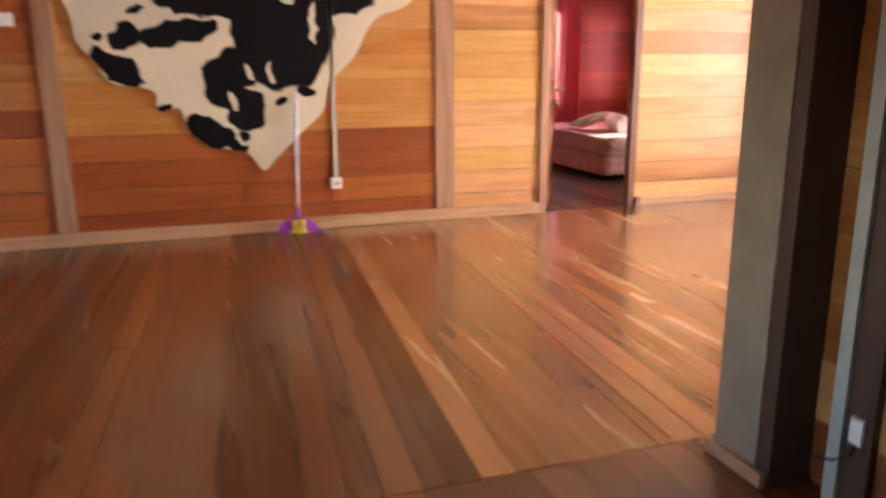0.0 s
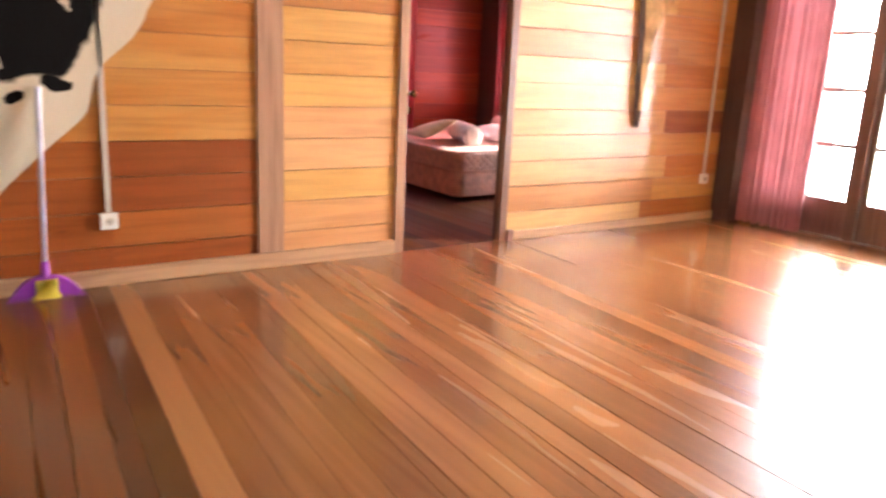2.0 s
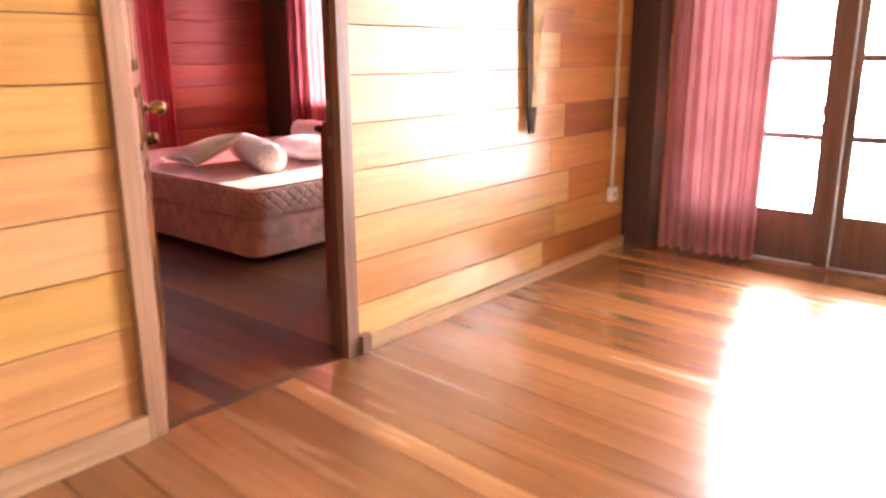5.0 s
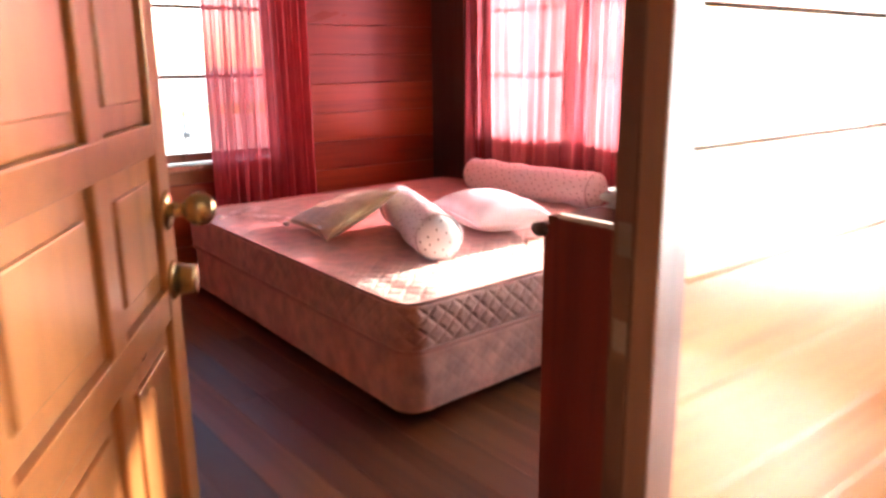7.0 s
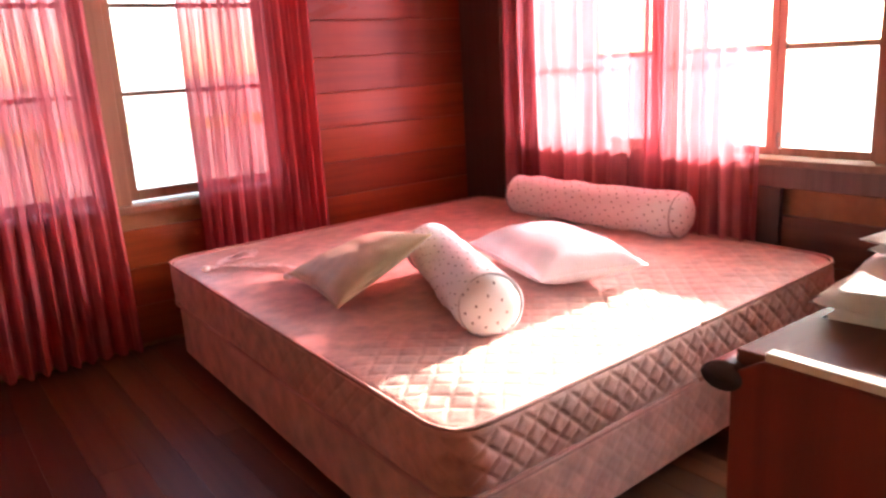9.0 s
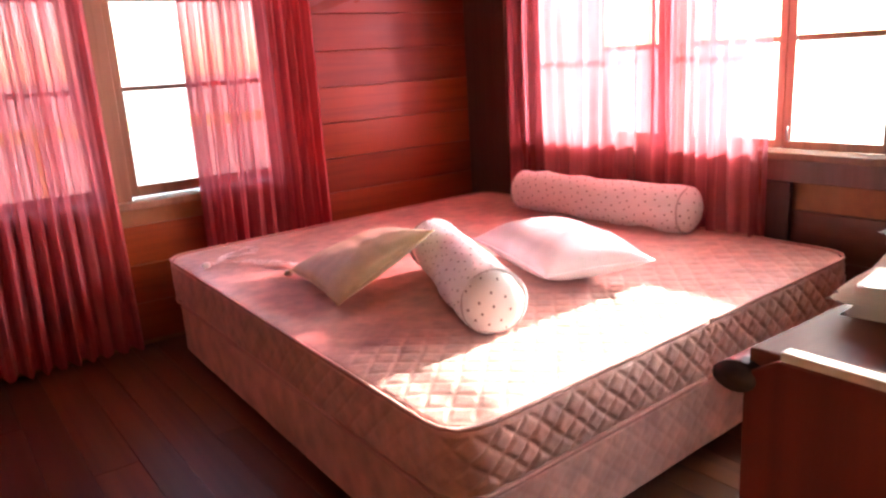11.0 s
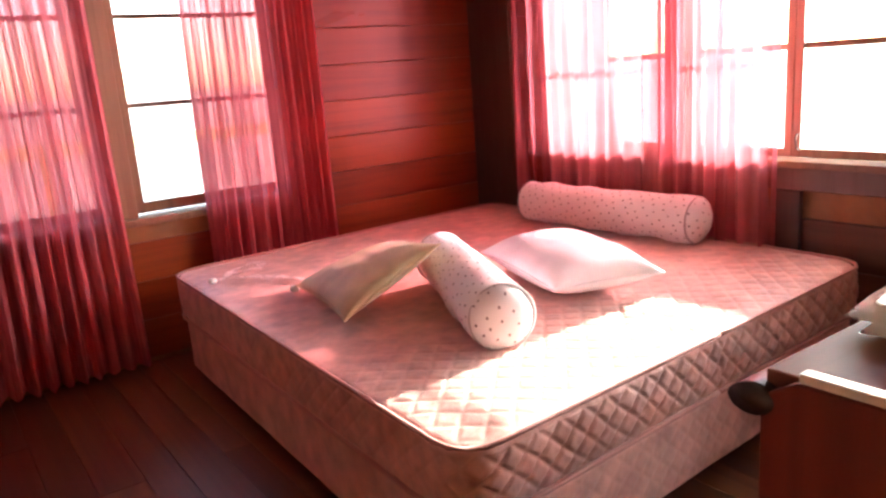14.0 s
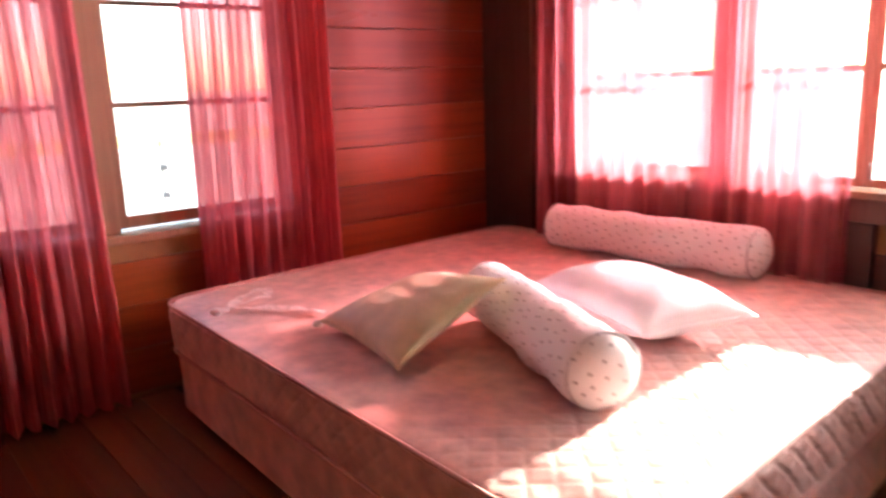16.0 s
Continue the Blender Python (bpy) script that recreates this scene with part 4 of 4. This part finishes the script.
# ---- open door ----
def door():
    hinge, free = Vector((DOOR_L + 0.004, YB + 0.018, 0)), Vector((3.311, 6.916, 0))
    ang = math.degrees(math.atan2(free.y - hinge.y, free.x - hinge.x))
    d = structure(empty("door_1", hinge.x, hinge.y, 0.008, ang), "open varnished six-panel timber door with brass knobs", "door")
    W, T, HD = 0.875, 0.038, 2.06
    part("stile", box(0, 0.11, -T, 0, 0, HD, 0.004), M_DOOR, d)
    part("stile", box(W - 0.085, W, -T, 0, 0, HD, 0.004), M_DOOR, d)
    part("muntin", box(0.445, 0.515, -T + 0.001, -0.001, 0.20, HD - 0.11, 0.004), M_DOOR, d)
    rails = [(0, 0.20), (0.865, 0.925), (1.170, 1.225), (HD - 0.11, HD)]
    for z0, z1 in rails:
        part("rail", box(0.11, W - 0.085, -T + 0.0005, -0.0005, z0, z1, 0.004), M_DOOR_X, d)
    for (a, z0), (b, z1) in zip([(r[1], r[1]) for r in rails], [(r[0], r[0]) for r in rails[1:]]):
        for u0, u1 in ((0.11, 0.445), (0.515, W - 0.085)):
            part("panel", boxes([(u0, u1, -T / 2 - 0.006, -T / 2 + 0.006, z0, z1), (u0 + 0.035, u1 - 0.035, -T / 2 - 0.014, -T / 2 + 0.014, z0 + 0.04, z1 - 0.04)], 0.004), M_DOOR, d)
    return d, W, T


door_1, DW, DT = door()


def knob_set(z, ball):
    at = (DW - 0.05, -DT - 0.0002, z)
    part("rosette", lathe([(0.037, 0), (0.037, -0.003), (0.030, -0.008), (0.016, -0.011)], 28, at, "y"), M_BRASS, door_1, "round brass rosette", True)
    if ball:
        part("door_knob", lathe([(0.012, -0.008), (0.012, -0.014), (0.016, -0.018), (0.012, -0.022), (0.012, -0.030), (0.021, -0.036), (0.029, -0.047), (0.032, -0.060), (0.029, -0.073), (0.021, -0.083), (0.010, -0.089), (0.003, -0.090)], 28, at, "y"), M_BRASS, door_1, "round brass knob", True)
    else:
        part("door_lock", lathe([(0.031, -0.006), (0.026, -0.034), (0.028, -0.037), (0.028, -0.044), (0.020, -0.046), (0.003, -0.046)], 28, at, "y"), M_BRASS, door_1, "brass lock cylinder", True)


knob_set(1.065, True)
knob_set(0.932, False)


# ---- cowhide on the wall ----
def sheet_from(outline, depth, at, ripple=0.0, steps=4):
    """A flat skin with a soft outline (a closed smooth curve through a few corners) and a little thickness."""
    pts = []
    k = len(outline)
    for i in range(k):
        p0, p1, p2, p3 = (Vector(outline[(i + d - 1) % k]) for d in range(4))
        for s in range(steps):
            t = s / steps
            q = 0.5 * (2 * p1 + (p2 - p0) * t + (2 * p0 - 5 * p1 + 4 * p2 - p3) * t * t + (3 * p1 - p0 - 3 * p2 + p3) * t ** 3)
            w = (noise.noise(Vector((q.x * 9, q.y * 9, 3.3))) + 0.4 * noise.noise(Vector((q.x * 31, q.y * 31, 1.3)))) * ripple
            pts.append((q.x + w, q.y + w))
    bm = bmesh.new()
    f = bm.faces.new([bm.verts.new((x, at, z)) for x, z in pts])
    r = bmesh.ops.extrude_face_region(bm, geom=[f])
    for v in [g for g in r["geom"] if isinstance(g, bmesh.types.BMVert)]:
        v.co.y -= depth
    bmesh.ops.triangulate(bm, faces=[q for q in bm.faces if len(q.verts) > 4])
    bmesh.ops.recalc_face_normals(bm, faces=bm.faces)
    return bm


HIDE = [(-0.96, 1.61), (-0.94, 1.49), (-0.84, 1.34), (-0.79, 1.23), (-0.63, 1.17), (-0.46, 1.13), (-0.44, 0.99), (-0.31, 0.99), (-0.23, 0.82), (-0.1, 0.7), (0.15, 0.66), (0.3, 0.51), (0.42, 0.61), (0.6, 0.78), (0.8, 0.97), (0.87, 1.19), (1.06, 1.38), (1.24, 1.67), (1.54, 1.81), (1.65, 2.1), (1.2, 2.5), (0.3, 2.6), (-0.7, 2.4), (-1.02, 1.95)]
cowhide = tagged(empty("cowhide"), "black and white cowhide hung on the plank wall", "hide")
part("skin", sheet_from(HIDE, 0.006, YP - 0.012, 0.022, 7), M_HIDE, cowhide)


def animal_skin():
    s = tagged(empty("animal_skin"), "long narrow brown animal skin hung on the wall", "hide")
    tan = surface("tan_fur", (0.40, 0.22, 0.075), 0.8, vary=0.45, scale=9, bump=0.6, fine=220)
    dark = surface("dark_fur", (0.07, 0.03, 0.012), 0.85, vary=0.4, scale=12, bump=0.6, fine=220)
    part("skin", sheet_from([(5.085, 0.98), (5.11, 1.2), (5.145, 1.45), (5.21, 1.68), (5.33, 1.86), (5.5, 2.05), (5.55, 2.4), (5.1, 2.55), (4.75, 2.4), (4.85, 2.1), (4.97, 1.82), (5.0, 1.5), (5.02, 1.2), (5.035, 1.0)], 0.008, YP - 0.014, 0.012), tan, s)
    part("dark_fold", sheet_from([(5.035, 0.96), (5.05, 1.2), (5.04, 1.5), (5.03, 1.75), (4.99, 2.0), (4.94, 2.0), (4.965, 1.72), (4.985, 1.4), (5.0, 1.1), (5.012, 0.97)], 0.008, YP - 0.023, 0.008), dark, s, "dark folded edge")
    for x in (5.03, 5.068):
        part("toe", sheet_from([(x - 0.016, 0.99), (x + 0.018, 1.0), (x + 0.012, 0.92), (x, 0.865), (x - 0.014, 0.90)], 0.012, YP - 0.024, 0.004), dark, s)
    return s


animal_skin()


# ---- broom ----
def broom():
    x, y = 0.53, 5.86
    b = tagged(empty("broom", x, y, 0), "purple and yellow plastic broom leaning on the wall", "broom")
    part("handle", tube([(0, -0.04, 0.15), (0.045, 0.075, 1.08), (0.046, 0.077, 1.10)], 0.0125, 14), surface("pale_blue_handle", (0.52, 0.50, 0.62), 0.4), b, "pale metal handle", True)
    purple = surface("purple_plastic", (0.25, 0.035, 0.33), 0.45)
    part("socket", lathe([(0.02, 0.12), (0.022, 0.14), (0.02, 0.20), (0.016, 0.21)], 16, (0, -0.04, 0)), purple, b, "", True)
    bm = bmesh.new()
    rows = []
    for z, w, d in ((0.035, 0.165, 0.022), (0.07, 0.14, 0.026), (0.11, 0.10, 0.026), (0.135, 0.04, 0.022)):
        rows.append([bm.verts.new((sx * w, -0.04 + sy * d, z)) for sx, sy in ((-1, -1), (1, -1), (1, 1), (-1, 1))])
    for a, c in zip(rows, rows[1:]):
        for i in range(4):
            bm.faces.new((a[i], a[(i + 1) % 4], c[(i + 1) % 4], c[i]))
    bm.faces.new(rows[0][::-1])
    bm.faces.new(rows[-1])
    bmesh.ops.bevel(bm, geom=bm.edges[:], offset=0.005, segments=2, affect="EDGES")
    part("head", bm, purple, b, "purple plastic head")
    rnd = random.Random(4)
    yellow = surface("yellow_bristle", (0.88, 0.72, 0.10), 0.5)
    for colour, name, spans in ((purple, "bristles", ((-0.165, -0.065),)), (purple, "bristles", ((0.065, 0.165),)), (yellow, "bristles", ((-0.065, 0.065),))):
        bm = bmesh.new()
        for s0, s1 in spans:
            for k in range(int((s1 - s0) / 0.004)):
                for r in range(4):
                    u = s0 + k * 0.004 + rnd.uniform(-0.001, 0.001)
                    v = -0.06 + r * 0.013
                    e = u * 0.16 + rnd.uniform(-0.004, 0.004)
                    top = 0.115 if colour is yellow and abs(u) < 0.05 else 0.036
                    a = bm.verts.new((u * 0.8 if top > 0.1 else u, v - (0.02 if top > 0.1 and r == 0 else 0), top))
                    c = bm.verts.new((u + 0.003, v, top))
                    q = bm.verts.new((u + e, v - 0.01, 0.001))
                    bm.faces.new((a, c, q))
        part(name, bm, colour, b)
    part("face_plate", box(-0.052, 0.052, -0.072, -0.066, 0.012, 0.118, 0.003), yellow, b, "yellow plate on the broom head")
    return b


broom()


# ---- sockets and conduit ----
def socket(x, z, rise, y=YP):
    s = tagged(empty("wall_socket", x, y, z), "white surface-mounted wall socket with a conduit", "socket")
    part("back_box", box(-0.045, 0.045, -0.032, -0.001, -0.045, 0.045, 0.004), M_WHITE, s)
    part("face", lathe([(0.022, -0.033), (0.022, -0.036), (0.018, -0.036), (0.018, -0.034)], 20, (0, 0, 0), "y"), M_CONDUIT, s, "round grey socket face")
    for u in (-0.009, 0.009):
        part("pin_hole", lathe([(0.003, -0.0345), (0.003, -0.0375)], 8, (u, 0, 0), "y"), M_NOSE, s)
    part("conduit", box(-0.0145, 0.0145, -0.018, -0.001, 0.046, rise - z, 0.003), M_CONDUIT, s, "grey conduit strip")
    return s


socket(0.879, 0.372, 2.3)
socket(6.06, 0.385, 2.3)


# ---- towels ----
def folded_towel(x, y, z, rz, w, d, folds, seed, label, sheet=0.011):
    """A folded cloth: flat leaves that turn back on each other along one edge, each a little askew."""
    t = tagged(empty("towel", x, y, z, rz), label, "towel", "towels on the dresser")
    rnd = random.Random(seed)
    for k in range(folds):
        dx, dy, turn = rnd.uniform(-0.018, 0.018), rnd.uniform(-0.012, 0.012), radians(rnd.uniform(-7, 7))
        bm = bmesh.new()
        nu, nv = 26, 16
        skins = []
        for top in (0, 1):
            rows = []
            for j in range(nv + 1):
                row = []
                for i in range(nu + 1):
                    u, v = 2 * i / nu - 1, 2 * j / nv - 1
                    px, py = w / 2 * u + dx, d / 2 * v + dy
                    px, py = px * math.cos(turn) - py * math.sin(turn), px * math.sin(turn) + py * math.cos(turn)
                    soft = min(1, (1 - abs(u)) * 26, (1 - abs(v)) * 14) ** 0.5
                    wave = 0.012 * noise.noise(Vector((px * 8, py * 8, z * 30))) + 0.003 * noise.noise(Vector((px * 22, py * 22, k + z)))
                    edge = 0.010 * noise.noise(Vector((px * 5, py * 5, k * 3.1 + z)))
                    h = k * sheet + sheet * 0.5 + (0.5 * sheet * soft if top else -0.42 * sheet * soft)
                    row.append(bm.verts.new((px + edge * abs(u), py + edge * abs(v), max(h + wave * (k + 0.4) / folds, 0.0008 * (1 + top)))))
                rows.append(row)
            skins.append(rows)
        lo, hi = skins
        for j in range(nv):
            for i in range(nu):
                bm.faces.new((hi[j][i], hi[j][i + 1], hi[j + 1][i + 1], hi[j + 1][i]))
                bm.faces.new((lo[j][i], lo[j + 1][i], lo[j + 1][i + 1], lo[j][i + 1]))
        rim = [(0, i) for i in range(nu)] + [(j, nu) for j in range(nv)] + [(nv, i) for i in range(nu, 0, -1)] + [(j, 0) for j in range(nv, 0, -1)]
        for (j0, i0), (j1, i1) in zip(rim, rim[1:] + rim[:1]):
            bm.faces.new((lo[j0][i0], lo[j1][i1], hi[j1][i1], hi[j0][i0]))
        bmesh.ops.recalc_face_normals(bm, faces=bm.faces)
        part("fold", bm, M_TOWEL, t, smooth=True)
    return t


def draped_cloth(x, y, z, lx, ly, h, seed, label):
    """A cloth flung over a pile: long creased folds that run down to an uneven hem on the table."""
    t = tagged(empty("crumpled_cloth", x, y, z), label, "cloth", "towels on the dresser")
    bm = bmesh.new()
    nu, nv = 90, 70
    skins = []
    for top in (0, 1):
        rows = []
        for j in range(nv + 1):
            row = []
            for i in range(nu + 1):
                u, v = i / nu, j / nv
                px, py = lx * u, ly * v
                rise = min(1.0, u / 0.55) ** 1.3 * (1 - max(0, u - 0.8) * 2.2) * min(1, (1 - abs(2 * v - 1)) * 2.2 + 0.15) ** 0.7
                bend = py * 10 + 1.5 * noise.noise(Vector((px * 3, py * 3, seed))) + px * 4
                crease = 1 - abs(math.sin(math.pi * bend * 0.62)) ** 0.7
                tuck = 1 - 2 * abs(noise.noise(Vector((px * 8, py * 11, seed + 3))))
                pz = h * rise * (0.66 + 0.26 * tuck) + (0.014 + 0.085 * rise) * crease + 0.006 * noise.noise(Vector((px * 30, py * 30, seed)))
                hem = 0.035 * noise.noise(Vector((py * 9, seed, 0))) * (1 - u) + 0.012 * noise.noise(Vector((py * 40, seed, 2))) * (1 - u)
                row.append(bm.verts.new((px + hem, py + 0.03 * noise.noise(Vector((px * 7, seed, 5))), max(pz, 0.002) + 0.005 * top)))
            rows.append(row)
        skins.append(rows)
    lo, hi = skins
    for j in range(nv):
        for i in range(nu):
            bm.faces.new((hi[j][i], hi[j][i + 1], hi[j + 1][i + 1], hi[j + 1][i]))
            bm.faces.new((lo[j][i], lo[j + 1][i], lo[j + 1][i + 1], lo[j][i + 1]))
    rim = [(0, i) for i in range(nu)] + [(j, nu) for j in range(nv)] + [(nv, i) for i in range(nu, 0, -1)] + [(j, 0) for j in range(nv, 0, -1)]
    for (j0, i0), (j1, i1) in zip(rim, rim[1:] + rim[:1]):
        bm.faces.new((lo[j0][i0], lo[j1][i1], hi[j1][i1], hi[j0][i0]))
    bmesh.ops.recalc_face_normals(bm, faces=bm.faces)
    part("cloth", bm, M_TOWEL, t, smooth=True)
    return t


def towels():
    folded_towel(4.56, 6.575, 0.953, 5, 0.37, 0.17, 6, 3, "stack of folded off-white towels on the dresser", 0.0095)
    folded_towel(4.66, 6.585, 1.0105, 2, 0.29, 0.14, 3, 7, "folded white towel on a stack", 0.011)
    draped_cloth(4.272, 6.09, 0.953, 0.66, 0.41, 0.24, 4.0, "crumpled white cloth draped over folded towels")


towels()


# ---- outside the glazed doors ----
def garden_arch():
    a = tagged(empty("garden_arch", 8.4, 4.92, -0.9), "faded pink arched metal railing standing outside", "railing")
    pale = surface("faded_pink_paint", (0.62, 0.36, 0.36), 0.6)
    part("hoop", tube([(0, 0.47 * math.cos(radians(t)), 1.45 + 0.45 * math.sin(radians(t))) for t in range(0, 181, 12)], 0.03), pale, a)
    for s in (-0.47, 0.47):
        part("post", tube([(0, s, 0), (0, s, 1.45)], 0.03), pale, a)
    for z in (1.45, 1.6, 1.72):
        w = 0.47 * math.sqrt(max(0.02, 1 - ((z - 1.45) / 0.45) ** 2)) - 0.03
        part("bar", tube([(0, -w, z), (0, w, z)], 0.012), pale, a)
    return a


garden_arch()


def rail_fence():
    """A pale rail on posts across the garden, with a stay that carries two dark clamps."""
    f = tagged(empty("fence", 7.2, 18.0, -0.9), "pale yellow rail fence standing in the bright garden", "fence")
    yellow, dark_ = surface("pale_yellow_paint", (0.62, 0.50, 0.22), 0.6), surface("dark_clamp", (0.05, 0.05, 0.05), 0.6)
    part("rail", box(-5.2, 4.8, -0.03, 0.03, 1.44, 1.62, 0.008), yellow, f, "pale yellow rail")
    for x in (-4.6, -2.2, 2.2, 4.5):
        part("post", box(x - 0.05, x + 0.05, 0.031, 0.13, 0, 1.60, 0.008), yellow, f)
    stay = part("stay", tube([(0.05, -0.05, 0.0), (0.05, -0.05, 1.52)], 0.014), dark_, f, "thin dark stay")
    for z in (1.13, 0.72):
        part("clamp", box(0.0, 0.12, -0.10, -0.0645, z - 0.045, z + 0.045, 0.012), dark_, stay)
    return f


rail_fence()


# ---- hall switch ----
def hall_switch():
    s = tagged(empty("light_switch", XH - 0.031, 1.355, 0.27), "small white switch with a loose cable on a dark batten", "switch")
    part("plate", box(-0.014, 0, -0.022, 0.022, -0.04, 0.04, 0.004), M_WHITE, s)
    part("cable", tube([(-0.006, 0.0, -0.04), (-0.012, 0.01, -0.08), (-0.02, 0.06, -0.12), (-0.03, 0.14, -0.145), (-0.02, 0.2, -0.16)], 0.004, 8), M_NOSE, s, "black cable")
    return s


hall_switch()


def wall_switch():
    s = tagged(empty("wall_box", -1.40, YP, 1.63), "white switch box on the plank wall", "switch")
    part("back_box", box(-0.065, 0.065, -0.035, -0.001, -0.045, 0.045, 0.005), M_WHITE, s)
    part("rocker", box(-0.025, 0.025, -0.042, -0.0355, -0.03, 0.03, 0.003), M_WHITE, s)
    return s


wall_switch()

# ---- planks and boards ----
TONES = {"r": M_PLANK_RED, "o": M_PLANK_MID, "y": M_PLANK_YELLOW, "p": M_PLANK_PEACH, "w": M_PLANK_PALE, "b": M_PLANK}


def board_tones(rows, shaded="", at=99.0):
    """Picks a plank's wood from a string of tones, lowest row first; past a joint a second string paints shade."""
    return lambda row, u: TONES[(shaded if u > at else rows)[min(row, len(rows) - 1)]]


plank_rows(wall_partition, board_tones("rrrrrobrrrrr"), "x", XW, -1.222, YP, 0.021, 0.0, H, gap=0.004)
plank_rows(wall_partition, board_tones("rrrroobooroo"), "x", -1.088, 0.90, YP, 0.021, 0.0, H, gap=0.004)
plank_rows(wall_partition, board_tones("rrrroooobyoo"), "x", 0.90, 1.740, YP, 0.021, 0.0, H, gap=0.004)
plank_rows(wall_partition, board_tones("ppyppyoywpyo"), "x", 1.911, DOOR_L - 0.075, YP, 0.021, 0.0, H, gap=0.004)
# darker woods past x 5.24 paint the curtain's shade near the corner
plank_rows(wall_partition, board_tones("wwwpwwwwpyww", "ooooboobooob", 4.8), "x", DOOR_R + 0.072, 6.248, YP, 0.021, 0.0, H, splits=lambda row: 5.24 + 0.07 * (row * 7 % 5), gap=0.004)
plank_rows(wall_partition, M_PLANK_PALE, "x", DOOR_L - 0.073, DOOR_R + 0.07, YP, 0.021, DOOR_H + 0.092, H)
plank_rows(wall_north, M_RED, "x", XBW, XE, YN, 0.021, 0.0, H, skip=((3.31, 5.15, 0.70, 2.14),))
plank_rows(wall_east, M_RED_Y, "y", YB, YN - 0.001, XE, 0.021, 0.0, H, skip=((6.40, 9.34, 0.735, 2.17),))
plank_rows(wall_east, M_PLANK_Y, "y", 1.78, 5.78, XE, 0.021, 0.0, H, skip=((2.935, 5.645, -1, 2.24),))
plank_rows(wall_hall, M_PLANK_Y, "y", YS, 1.543, XH, 0.019, 0.0, H)


def lay_boards():
    """Boards a few degrees off square in the living room, straight in the bedroom, with butt joints over the joists."""
    rnd = random.Random(11)
    lean = 0.075
    fixed = [(0.595, 0.0008), (0.705, 0.0012), (0.83, 0.0008), (0.955, 0.001), (1.44, 0.005), (1.885, 0.005), (2.27, 0.005), (2.46, 0.005)]
    x, y_mid = XW + 0.06, 3.95
    while x < XE - 0.04:
        x1, g = x + rnd.choice((0.11, 0.125, 0.14, 0.155)), rnd.choice((0.0008, 0.0012, 0.002, 0.0032))
        for q, gap in fixed:
            if x < q - 0.02 and x1 > q - 0.06:
                x1, g = q, gap
                break
        x1 = min(x1, XE - 0.01)
        wood_ = M_FLOOR_DARKER if x1 < 0.6 else M_FLOOR_DARK if x1 < 0.71 else M_FLOOR_PALE if x1 < 0.84 else M_FLOOR
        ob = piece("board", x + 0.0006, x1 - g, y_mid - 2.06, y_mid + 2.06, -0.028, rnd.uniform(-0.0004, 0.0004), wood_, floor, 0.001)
        ob.rotation_euler.z = -math.atan(lean)
        x = x1
    x = XW
    while x < XE:
        x1, g = min(x + rnd.choice((0.11, 0.125, 0.14, 0.155)), XE), rnd.choice((0.0004, 0.0007, 0.001))
        if x1 - x > 0.03:
            cut = rnd.choice((8.1, 8.8, 9.4))
            # the hall's shade is put into the darker colour of these boards
            piece("board", x + g, x1 - g, YS, 1.93, -0.028, -0.0022 + rnd.uniform(-0.0004, 0.0004), M_FLOOR_DARKER, floor, 0.001)
            for c0, c1 in ((6.03, cut), (cut, YN)):
                piece("board", x + g, x1 - g, c0 + 0.0006, c1 - 0.0006, -0.028, rnd.uniform(-0.0004, 0.0004), M_FLOOR_BED, floor, 0.001)
        x = x1
    # the strip that covers the boards' ends in the doorway
    piece("board", DOOR_L, DOOR_R, 5.985, 6.029, -0.028, 0.001, M_FLOOR_BED, floor, 0.001)


lay_boards()
